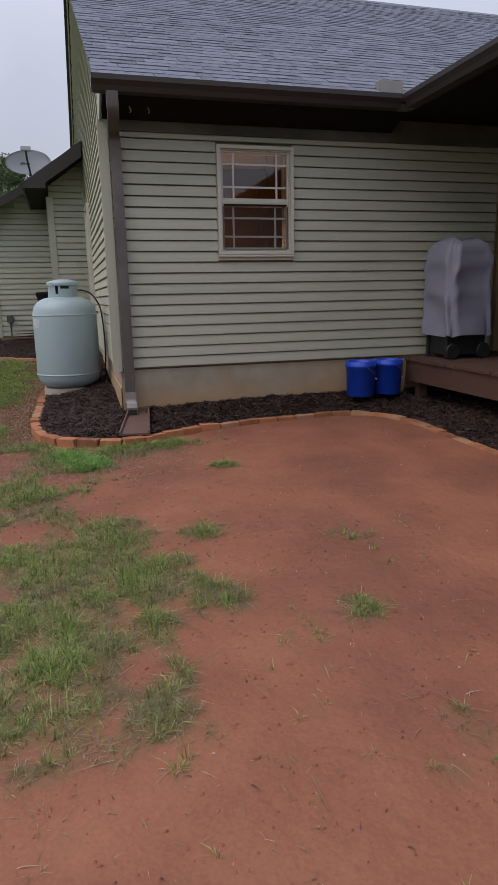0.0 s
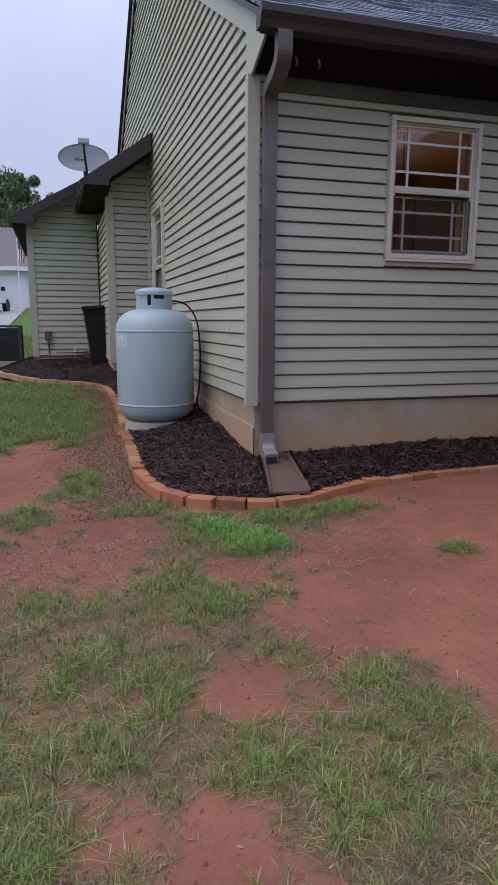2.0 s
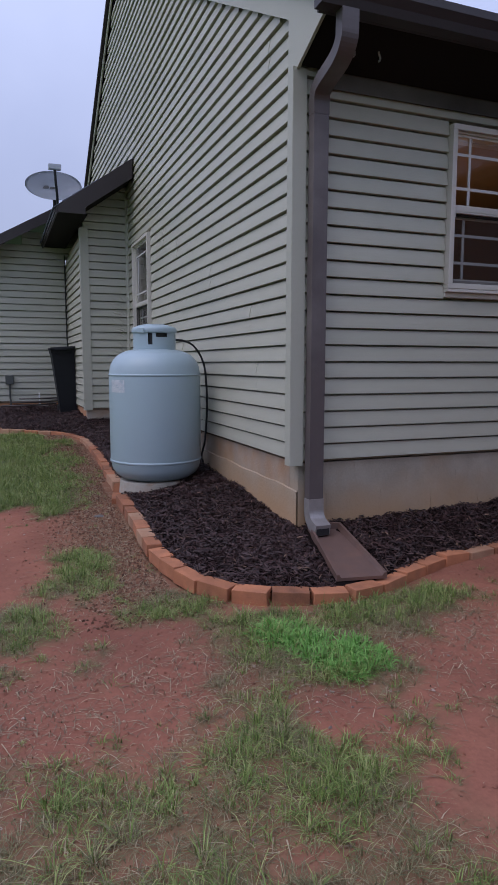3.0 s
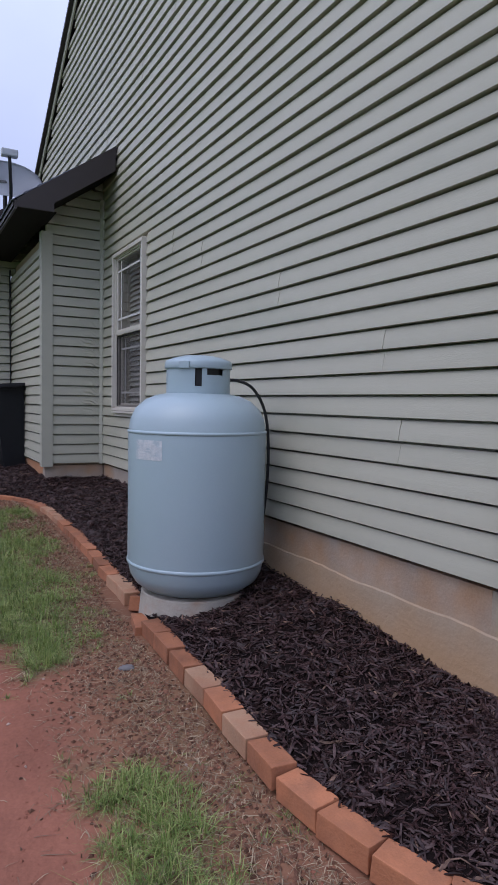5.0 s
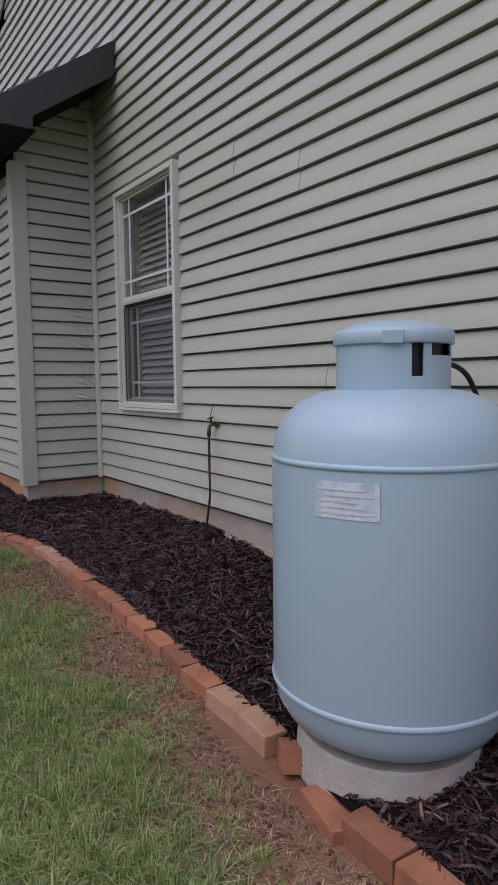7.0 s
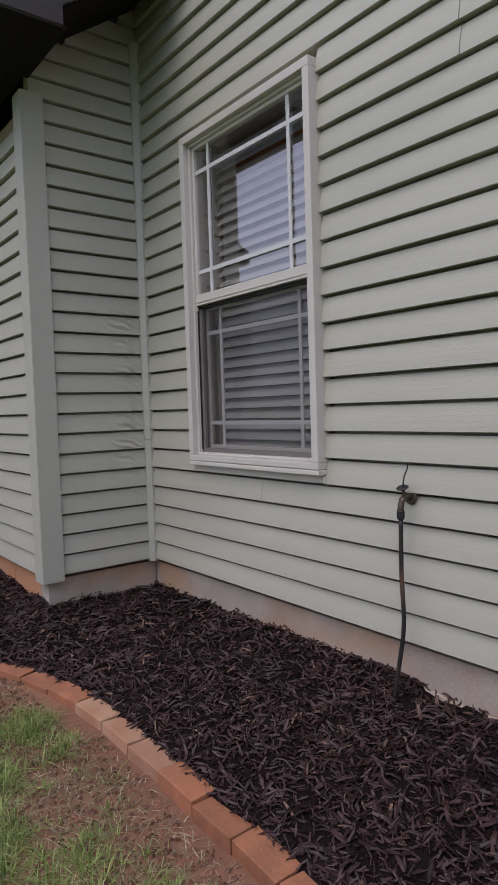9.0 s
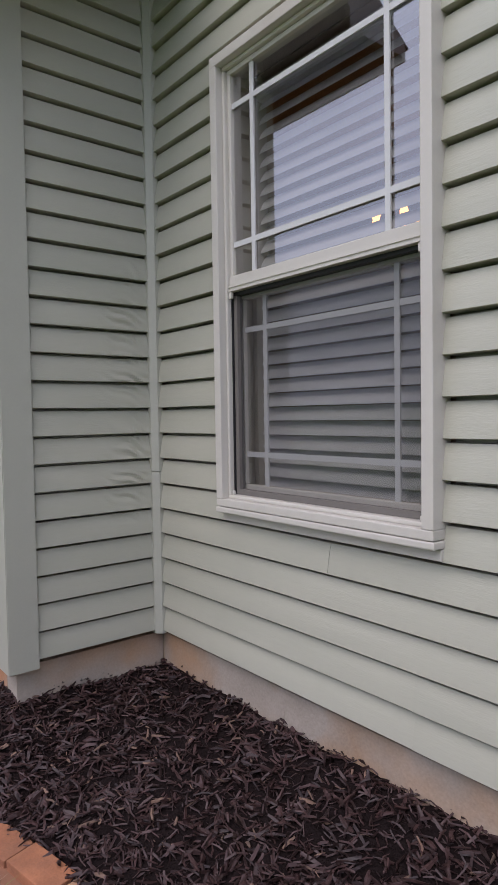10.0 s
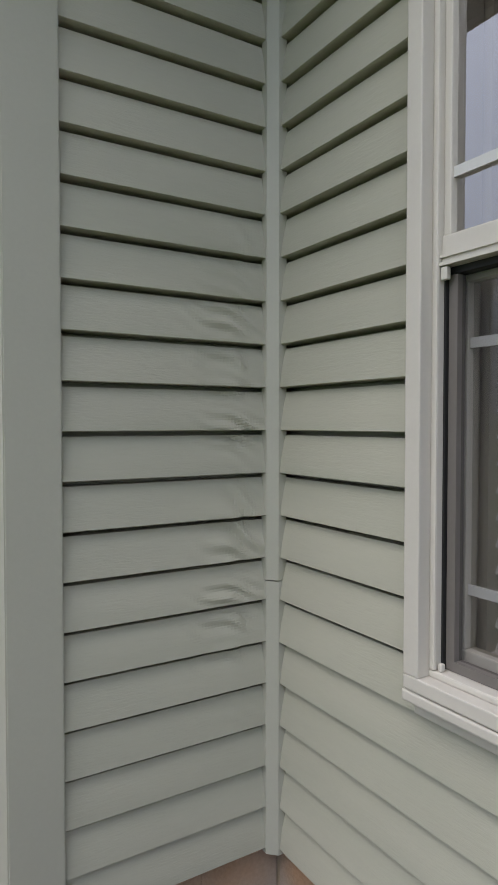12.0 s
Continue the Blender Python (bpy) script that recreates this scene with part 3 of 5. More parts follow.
def shingle_field(parent, origin, along, up, width_of, rows, expo, near_rows, near_max, seed):
    """Courses of laminated shingles with tabs of uneven width; the nearest are pieces of their own."""
    rng = random.Random(seed)
    across = along.cross(up).normalized()
    verts, faces, made = [], [], 0
    shapes = {}
    for r in range(rows):
        a, b = width_of(r)
        s = a - rng.random() * 0.2
        while s < b:
            w = rng.choice((0.10, 0.14, 0.18, 0.24, 0.30, 0.36))
            p, q = max(s, a), min(s + w, b)
            s += w
            if q - p < 0.02:
                continue
            t = rng.choice((0.004, 0.007, 0.010))
            if r < near_rows and made < near_max and p > a + 0.01 and q < b - 0.01:
                key = (round(q - p, 3), t)
                if key not in shapes:
                    shapes[key] = finish("shingle", prism([(0, 0.0), (0, t + 0.006), (expo * 1.25, 0.006), (expo * 1.25, 0.0)], "x", 0.002, q - p - 0.002), M_SHINGLE)
                ob = part("shingle", shapes[key], M_SHINGLE, parent)
                base = origin + along * p + up * (r * expo)
                ob.matrix_basis = Matrix((( along.x, up.x, across.x, base.x), (along.y, up.y, across.y, base.y), (along.z, up.z, across.z, base.z), (0, 0, 0, 1)))
                made += 1
                continue
            n0 = len(verts)
            for u in (p + 0.002, q - 0.002):
                for v, o in ((0, 0.001), (0, t + 0.006), (expo * 1.25, 0.006)):
                    verts.append(origin + along * u + up * (r * expo + v) + across * o)
            faces += [(n0, n0 + 3, n0 + 4, n0 + 1), (n0 + 1, n0 + 4, n0 + 5, n0 + 2), (n0, n0 + 1, n0 + 2), (n0 + 3, n0 + 5, n0 + 4)]
    ob = part("shingle_field", raw_mesh("shingle_field", verts, faces, M_SHINGLE), M_SHINGLE, parent)
    ob["kind"] = "stuff"


run = Vector((0, RIDGE_Y - EAVE_Y, RIDGE_Z - EAVE_Z))
rows_main = int(run.length / 0.143)


def main_width(r):
    y = run.y * r * 0.143 / run.length
    return 0.0, min(3.4 - RX0 + y + 0.05, 11.5)


shingle_field(roof, Vector((RX0 - 0.01, EAVE_Y - 0.02, EAVE_Z + 0.001)), Vector((1, 0, 0)), run.normalized(), main_width, rows_main, 0.143, 12, 290, 4)
part("ridge_cap", prism([(RIDGE_Y - 0.13, RIDGE_Z - 0.06), (RIDGE_Y, RIDGE_Z + 0.035), (RIDGE_Y + 0.13, RIDGE_Z - 0.06)], "x", RX0, 14), M_SHINGLE, roof)

# wing over the deck: its eave comes towards the yard
PX = 3.4
porch = thing("roof_porch", (0, 0, 0), "shingled porch roof with dark ceiling over the deck", "roof", kind="structure")
pz = EAVE_Z + 4 * SLOPE
part("roof_deck", slab((PX, -3, EAVE_Z), (PX, EAVE_Y, EAVE_Z), (PX + 4, EAVE_Y + 4, pz), (PX + 4, -3, pz), 0.10), M_DARK, porch)
part("roof_deck", slab((PX + 4.002, -3, pz), (PX + 4.002, EAVE_Y + 4, pz), (PX + 8, EAVE_Y, EAVE_Z), (PX + 8, -3, EAVE_Z), 0.10), M_DARK, porch)
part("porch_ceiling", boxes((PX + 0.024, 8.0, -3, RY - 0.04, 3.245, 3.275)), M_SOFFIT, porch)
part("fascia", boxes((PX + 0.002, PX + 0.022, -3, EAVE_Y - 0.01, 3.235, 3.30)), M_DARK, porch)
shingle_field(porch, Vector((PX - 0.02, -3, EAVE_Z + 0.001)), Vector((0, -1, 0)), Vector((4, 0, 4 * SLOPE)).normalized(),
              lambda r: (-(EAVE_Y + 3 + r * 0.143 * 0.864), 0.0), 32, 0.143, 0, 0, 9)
# unseen near-black walls, added to keep light out from under the porch
tagged(new("wall_porch", finish("wall_porch", boxes((8.0, 8.15, -3, RY, 0.3, 3.4), (3.9, 8.0, -3.15, -3.0, 0.3, 3.4)), M_SOFFIT)), "unseen dark wall added to block light from the covered deck", "wall", kind="structure")
part("valley_flashing", boxes((3.10, 3.34, EAVE_Y + 0.005, EAVE_Y + 0.13, EAVE_Z + 0.03, EAVE_Z + 0.13)), M_FLASH, porch, "dull metal diverter at the valley")


# ---- gutters and downspout ----
def gutter_profile():
    return [(0.0, 0.0), (0.0, 0.115), (-0.004, 0.115), (-0.004, 0.006), (-0.070, 0.006), (-0.084, 0.045), (-0.108, 0.080), (-0.112, 0.112), (-0.102, 0.117),
            (-0.102, 0.121), (-0.118, 0.121), (-0.118, 0.080), (-0.094, 0.040), (-0.080, 0.0)]


gutter = thing("gutter", (0, EAVE_Y - 0.004, 3.235), "dark brown aluminium gutter along the rear eave", "gutter")
part("trough", prism(gutter_profile(), "x", RX0 - 0.02, PX - 0.13), M_DARK, gutter)
part("end_cap", prism([(0, 0), (0, 0.118), (-0.118, 0.122), (-0.118, 0.080), (-0.094, 0.040), (-0.080, 0)], "x", RX0 - 0.026, RX0 - 0.0205), M_DARK, gutter)
gutter_porch = thing("gutter", (PX - 0.004, 0, 3.235), "dark brown aluminium gutter along the porch eave", "gutter")
part("trough", prism(gutter_profile(), "y", -3, EAVE_Y - 0.125), M_DARK, gutter_porch)

spout = thing("downspout", (0.602, RY - 0.02, 0), "brown rectangular metal downspout with offset elbows", "downspout")
ex = -(RY - 0.02 - (EAVE_Y - 0.05))
part("pipe", tube([(0, -0.045, 2.86), (0, -0.045, 1.9), (0, -0.045, 0.60)], 0, square=(0.094, 0.066)), M_SPOUT, spout)
part("upper_elbow", tube(smooth_line([(-0.035, ex, 3.25), (-0.035, ex, 3.17), (-0.032, ex + 0.015, 3.10), (-0.025, ex + 0.10, 3.045), (-0.012, -0.115, 3.00), (-0.004, -0.055, 2.95), (0, -0.045, 2.86)], 5), 0, square=(0.098, 0.070)), M_SPOUT, spout)
part("lower_elbow", tube(smooth_line([(0, -0.046, 0.62), (0, -0.05, 0.53), (0.0, -0.09, 0.475), (0.0, -0.17, 0.445)], 5), 0, square=(0.100, 0.072)), M_SPOUT_RAW, spout, "worn bare metal outlet elbow")
# black plate on the closed end paints the shaded hollow of the outlet
part("outlet_mouth", boxes((-0.041, 0.041, -0.174, -0.166, 0.418, 0.466)), M_BLACK, spout)
for x in (0.735, 0.90):
    lamp = thing("soffit_hook", (x, 6.66, 3.17), "small pale hook hanging from the soffit", "hook")
    part("hook", tube(smooth_line([(0, 0, 0.045), (0, 0, 0.02), (0.012, 0, -0.015), (0, 0, -0.03)], 4), 0.006), M_FLASH, lamp)

# bump-out roof with boxed eave return
broof = thing("roof_bump", (0, 0, 0), "small shed roof with dark boxed eave", "roof", kind="structure")
BS = 0.68
bz = lambda x: 3.985 + BS * (x - GX)
part("roof_deck", slab((-0.465, 11.66, bz(-0.465)), (GX - 0.003, 11.66, bz(GX)), (GX - 0.003, FY + 0.3, bz(GX)), (-0.465, FY + 0.3, bz(-0.465)), 0.05), M_DARK, broof)
part("rake_fascia", prism([(-0.43, 3.262), (-0.10, 3.262), (-0.10, bz(-0.10) - 0.22), (GX - 0.035, bz(GX) - 0.24), (GX - 0.035, bz(GX) - 0.005), (-0.43, bz(-0.43) - 0.005)], "y", 11.635, 11.658), M_DARK, broof)
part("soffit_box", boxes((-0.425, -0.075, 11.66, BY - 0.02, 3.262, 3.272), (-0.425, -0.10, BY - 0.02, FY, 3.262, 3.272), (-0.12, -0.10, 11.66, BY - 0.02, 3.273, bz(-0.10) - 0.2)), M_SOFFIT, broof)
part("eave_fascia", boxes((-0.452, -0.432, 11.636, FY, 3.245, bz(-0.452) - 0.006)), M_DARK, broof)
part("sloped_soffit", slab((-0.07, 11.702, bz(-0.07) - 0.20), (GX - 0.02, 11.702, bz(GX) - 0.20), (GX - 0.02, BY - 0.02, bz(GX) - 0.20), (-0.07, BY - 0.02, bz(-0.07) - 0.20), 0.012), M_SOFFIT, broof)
bup = Vector((GX + 0.465, 0, bz(GX) - bz(-0.465)))
shingle_field(broof, Vector((-0.48, 11.64, bz(-0.48) + 0.001)), Vector((0, -1, 0)), bup.normalized(), lambda r: (-(FY + 0.3 - 11.64), 0.0), 8, 0.143, 0, 0, 12)

# far wing roof
wroof = thing("roof_wing", (0, 0, 0), "far wing roof with dark rake", "roof", kind="structure")
wz = lambda x: 3.10 + 0.56 * (x + 1.52)
part("roof_deck", slab((-1.52, 13.8, wz(-1.52)), (0.48, 13.8, wz(0.48)), (0.48, 19.5, wz(0.48)), (-1.52, 19.5, wz(-1.52)), 0.10), M_DARK, wroof)
part("rake_fascia", prism([(-1.50, wz(-1.50) - 0.11), (-1.15, wz(-1.50) - 0.11), (-1.15, wz(-1.15) - 0.16), (0.45, wz(0.45) - 0.17), (0.45, wz(0.45) - 0.005), (-1.50, wz(-1.5) - 0.005)], "y", 13.775, 13.798), M_DARK, wroof)
part("soffit_box", boxes((-1.49, -1.29, 13.80, 19.5, wz(-1.5) - 0.125, wz(-1.5) - 0.11)), M_SOFFIT, wroof)


# ---- windows ----
def window(name, place, w, h, label, blinds):
    """A double-hung vinyl window, local x along the wall, outward -y, foot of the frame at z 0."""
    ob = thing(name, place, label, "window", kind="structure")
    j, jb = 0.035, 0.026
    part("casing", boxes((0, w, -0.040, 0.034, h - j, h), (0, w, -0.040, 0.034, 0.03, 0.03 + jb), (0, j, -0.040, 0.034, 0.03 + jb, h - j), (w - j, w, -0.040, 0.034, 0.03 + jb, h - j), bevel=0.003), M_WHITE, ob)
    k = 0.013
    part("window_frame", boxes((j, w - j, -0.014, 0.10, h - j - k, h - j), (j, w - j, -0.014, 0.10, 0.03 + jb, 0.03 + jb + k), (j, j + k, -0.0138, 0.10, 0.03 + jb + k, h - j - k), (w - j - k, w - j, -0.0138, 0.10, 0.03 + jb + k, h - j - k), bevel=0.004), M_WHITE, ob)
    part("window_sill", boxes((-0.003, w + 0.003, -0.041, 0.034, 0.008, 0.028), bevel=0.004), M_WHITE, ob)
    part("sill_channel", boxes((-0.002, w + 0.002, -0.010, 0.034, -0.024, 0.0065), bevel=0.003), M_WHITE, ob)
    a0, a1 = j + k, w - j - k
    z0, z1 = 0.03 + jb + k, h - j - k
    zm = z0 + (z1 - z0) * 0.500
    s = 0.016
    up = part("upper_sash", boxes((a0, a1, 0.0, 0.03, z1 - s, z1), (a0, a1, -0.004, 0.032, zm - 0.022, zm + 0.030), (a0, a0 + s, 0.0, 0.03, zm + 0.03, z1 - s), (a1 - s, a1, 0.0, 0.03, zm + 0.03, z1 - s), bevel=0.003), M_WHITE, ob)
    part("meeting_rail_lip", boxes((a0, a1, -0.010, -0.004, zm - 0.022, zm - 0.016), (a0, a1, -0.008, -0.004, zm - 0.008, zm - 0.003)), M_WHITE, ob)
    lo = part("lower_sash", boxes((a0 + 0.004, a1 - 0.004, 0.04, 0.07, z0, z0 + 0.034), (a0 + 0.004, a1 - 0.004, 0.04, 0.07, zm - 0.045, zm - 0.003), (a0 + 0.004, a0 + 0.004 + s, 0.04, 0.07, z0 + 0.034, zm - 0.045), (a1 - s - 0.004, a1 - 0.004, 0.04, 0.07, z0 + 0.034, zm - 0.045), bevel=0.003), M_WHITE, ob)
    # black strips paint the thin shadow between casing and screen frame
    part("gasket", boxes((a0, a0 + 0.004, 0.003, 0.039, z0, zm - 0.023), (a1 - 0.004, a1, 0.003, 0.039, z0, zm - 0.023), (a0 + 0.004, a1 - 0.004, 0.012, 0.039, zm - 0.034, zm - 0.0225)), M_GAP_SHADE, ob)
    for sash, b0, b1, c0, c1, y in ((up, a0 + s, a1 - s, zm + 0.03, z1 - s, 0.015), (lo, a0 + s + 0.004, a1 - s - 0.004, z0 + 0.034, zm - 0.045, 0.055)):
        glazing = M_GLASS_COATED if blinds and sash is up else M_GLASS
        pane = part("pane", raw_mesh("pane", [(b0, y, c0), (b1, y, c0), (b1, y, c1), (b0, y, c1)], [(0, 1, 2, 3)], glazing), glazing, sash)
        pane.visible_shadow = False
        g, inset = 0.009, 0.105
        part("grille", boxes((b0 + inset - g, b0 + inset + g, y - 0.009, y - 0.003, c0, c1), (b1 - inset - g, b1 - inset + g, y - 0.009, y - 0.003, c0, c1)), M_GRILLE, sash)
        part("grille", boxes((b0, b1, y - 0.0085, y - 0.0035, c0 + inset - g, c0 + inset + g), (b0, b1, y - 0.0085, y - 0.0035, c1 - inset - g, c1 - inset + g)), M_GRILLE, sash)
    scr = part("insect_screen", raw_mesh("insect_screen", [(a0 + 0.022, 0.022, z0 + 0.018), (a1 - 0.022, 0.022, z0 + 0.018), (a1 - 0.022, 0.022, zm - 0.036), (a0 + 0.022, 0.022, zm - 0.036)], [(0, 1, 2, 3)], M_SCREEN), M_SCREEN, ob, "dark insect screen over the lower sash")
    scr.visible_shadow = False
    part("screen_frame", boxes((a0 + 0.005, a0 + 0.023, 0.010, 0.030, z0 + 0.001, zm - 0.036), (a1 - 0.023, a1 - 0.005, 0.010, 0.030, z0 + 0.001, zm - 0.036), (a0 + 0.023, a1 - 0.023, 0.010, 0.030, z0 + 0.001, z0 + 0.019)), M_SCREEN_FRAME, ob)
    part("reveal", boxes((j, w - j, 0.102, 0.16, 0.03, 0.06), (j, w - j, 0.102, 0.16, h - 0.05, h - j), (j, j + 0.03, 0.102, 0.16, 0.06, h - 0.05), (w - j - 0.03, w - j, 0.102, 0.16, 0.06, h - 0.05)), M_WHITE, ob)
    for xa in (a0 + 0.002, a1 - 0.016):
        part("sash_clip", boxes((xa, xa + 0.014, -0.009, 0.001, zm - 0.046, zm - 0.024), (xa + 0.002, xa + 0.010, -0.009, 0.001, z0 + 0.001, z0 + 0.014), bevel=0.002), M_WHITE, ob)
    if blinds:
        bl = thing("window_blind", place @ Matrix.Translation((0, 0.135, 0)), "white horizontal slat blind hung inside the window", "blind")
        part("headrail", boxes((j + 0.02, w - j - 0.02, -0.02, 0.03, h - 0.12, h - 0.07)), M_BLIND, bl)
        pitch = 0.049
        me = finish("slat", prism([(-0.026, -0.0085), (-0.009, 0.0), (0.009, 0.0055), (0.026, 0.0085), (0.026, 0.0105), (0.009, 0.0075), (-0.009, 0.002), (-0.026, -0.0065)], "x", j + 0.022, w - j - 0.022), M_BLIND)
        for i in range(int((h - 0.20) / pitch) + 1):
            s_ob = part("slat", me, M_BLIND, bl)
            s_ob.matrix_basis = Matrix.Translation((0, 0.005, 0.10 + i * pitch)) @ Matrix.Rotation(radians(37), 4, "X")
        part("bottom_rail", boxes((j + 0.022, w - j - 0.022, -0.02, 0.03, 0.066, 0.084), bevel=0.003), M_BLIND, bl)
    return ob


window("window_1", Matrix.Translation((W1[0], RY - 0.018, W1[2])), W1[1] - W1[0], W1[3] - W1[2], "cream double-hung window with prairie grilles, lit room behind", False)
window("window_2", Matrix.Translation((GX - 0.018, W2[1], W2[2])) @ TURN_GABLE, W2[1] - W2[0], W2[3] - W2[2], "cream double-hung window with prairie grilles and blinds", True)

# ---- rooms behind the windows ----
tagged(new("floor_indoor", finish("floor_indoor", boxes((GX + TH, 7.9, RY + TH, 16.5, Z0 - 0.015, Z0 + 0.02)), M_FLOORWOOD)), "brown indoor wood floor", "floor", kind="structure")
tagged(new("ceiling_indoor", finish("ceiling_indoor", boxes((GX + TH, 7.9, RY + TH, 16.5, 3.3, 3.33)), M_PLASTER)), "beige indoor ceiling", "ceiling", kind="structure")
tagged(new("wall_indoor", finish("wall_indoor", boxes((7.9, 8.0, RY + TH, 16.5, Z0, 3.33), (GX + TH, 7.9, 16.5, 16.6, Z0, 3.33), (GX + TH, 7.9, 9.9, 10.0, Z0 + 0.02, 3.3)), M_PLASTER)), "beige indoor wall", "wall", kind="structure")
cab = thing("wall_cabinet", (1.0, 9.55, 1.9), "brown wooden wall cabinet in the kitchen", "cabinet")
part("body", boxes((0, 2.4, 0.02, 0.35, 0, 1.1)), M_CABINET, cab)
for i in range(4):
    part("door", boxes((0.01 + 0.6 * i, 0.59 + 0.6 * i, 0.0, 0.02, 0.01, 1.09), bevel=0.006), M_CABINET, cab)


def chandelier(place, arms, label, drop, power):
    ob = thing("chandelier", place, label, "ceiling light")
    part("stem", tube([(0, 0, 0.02), (0, 0, drop)], 0.008), M_BRASS, ob)
    for i in range(arms):
        a = 2 * math.pi * i / arms + 0.4
        r = 0.13 if arms > 1 else 0.0
        if arms > 1:
            part("arm", tube(smooth_line([(0, 0, 0.05), (0.5 * r * math.cos(a), 0.5 * r * math.sin(a), -0.03), (r * math.cos(a), r * math.sin(a), 0.0)], 4), 0.006), M_BRASS, ob)
        b = part("bulb", lathe([(0.004, 0), (0.018, 0.012), (0.024, 0.035), (0.016, 0.06), (0.004, 0.072)], 12), M_BULB, ob, "glowing warm bulb", True)
        b.location = (r * math.cos(a), r * math.sin(a), 0.0 if arms > 1 else -0.06)
    lamp = new("lamp_glow", bpy.data.lights.new("lamp_glow", "POINT"))
    lamp.data.energy, lamp.data.color, lamp.data.shadow_soft_size = power, (1.0, 0.60, 0.28), 0.1
    lamp.parent = ob
    lamp.location = (0, 0, -0.15)
    return ob


chandelier((2.06, 12.15, 2.77), 5, "brass chandelier with lit warm bulbs indoors", 0.48, 1.0)
chandelier((1.75, 8.9, 2.35), 1, "small lit pendant lamp indoors", 0.94, 14)
chandelier((2.55, 8.4, 1.98), 1, "small lit pendant lamp indoors", 1.31, 6)

# ---- planting bed: brick edging and mulch ----
EDGE = [(3.25, 3.0), (3.22, 4.2), (3.18, 5.2), (3.14, 5.75), (3.02, 6.12), (2.75, 6.34), (2.31, 6.40), (1.70, 6.37), (1.18, 6.32), (0.67, 6.13), (0.42, 6.10),
        (0.10, 6.18), (-0.10, 6.31), (-0.23, 6.50), (-0.30, 6.74), (-0.335, 7.14), (-0.315, 7.6), (-0.305, 8.0), (-0.30, 8.3), (-0.25, 8.9), (-0.235, 9.4),
        (-0.205, 10.0), (-0.20, 10.8), (-0.22, 11.3), (-0.28, 11.65), (-0.40, 11.97), (-0.65, 12.2), (-1.05, 12.45), (-1.45, 12.9), (-1.75, 13.6), (-1.95, 14.6)]
HOUSE = [(4.2, 3.0), (4.2, 4.2), (4.2, 5.2), (4.2, 5.9), (4.0, 6.9), (3.0, 6.9), (2.31, 6.9), (1.70, 6.9), (1.18, 6.9), (0.75, 6.9), (0.62, 6.9),
         (0.55, 6.9), (0.55, 6.9), (0.55, 6.92), (0.56, 6.98), (0.56, 7.2), (0.56, 7.6), (0.56, 8.0), (0.56, 8.3), (0.56, 8.9), (0.56, 9.4),
         (0.56, 10.0), (0.56, 10.8), (0.56, 11.5), (0.56, 12.2), (-0.02, 12.2), (-0.04, 12.5), (-0.04, 13.6), (-0.5, 14.25), (-1.1, 14.25), (-1.3, 15.0)]
edge_line = smooth_line([(x, y, 0) for x, y in EDGE], 8)
house_line = smooth_line([(x, y, 0) for x, y in HOUSE], 8)


def heap(x, y):
    """Height of the mulch against the house."""
    if x > 0.6 and y < 7.0:
        return 0.43 + 0.05 * clamp((x - 0.6) / 1.5, 0, 1)
    return float(np.interp(y, [6.8, 7.2, 7.9, 8.6, 9.6, 10.4, 12.2, 13, 15], [0.41, 0.44, 0.51, 0.53, 0.64, 0.71, 0.71, 0.75, 0.80]))


ROWS = 26
mv, mf = [], []
for p, q in zip(edge_line, house_line):
    z_in, z_out = heap(q.x, q.y), brick_z(p.x, p.y) - 0.022
    for k in range(ROWS + 1):
        u = k / ROWS
        x, y = p.x + (q.x - p.x) * u, p.y + (q.y - p.y) * u
        z = z_out + (z_in - z_out) * (u ** 0.8)
        z += 0.022 * noise.noise((x * 7, y * 7, 1)) * min(1, 4 * u) + 0.012 * noise.noise((x * 22, y * 22, 2))
        mv.append((x, y, z))
n_line = len(edge_line)
for i in range(n_line - 1):
    for k in range(ROWS):
        a = i * (ROWS + 1) + k
        mf.append((a, a + 1, a + ROWS + 2, a + ROWS + 1))
mulch = tagged(new("mulch_bed", raw_mesh("mulch_bed", mv, mf, M_MULCH, True)), "dark brown shredded wood mulch along the house", "mulch", kind="stuff")


def mulch_point(rng):
    while True:
        i = rng.randrange(n_line - 1)
        p0, q0 = edge_line[i], house_line[i]
        w = ((q0 - p0).length / 0.9) * ((edge_line[i + 1] - p0).length / 0.12)
        if 3.6 < p0.y < 14 and rng.random() < w * 0.8:
            break
    a = i * (ROWS + 1) + rng.randrange(1, ROWS)
    v = [Vector(mv[j]) for j in (a, a + 1, a + ROWS + 1)]
    s, t = rng.random(), rng.random()
    return v[0] + (v[1] - v[0]) * s + (v[2] - v[0]) * t


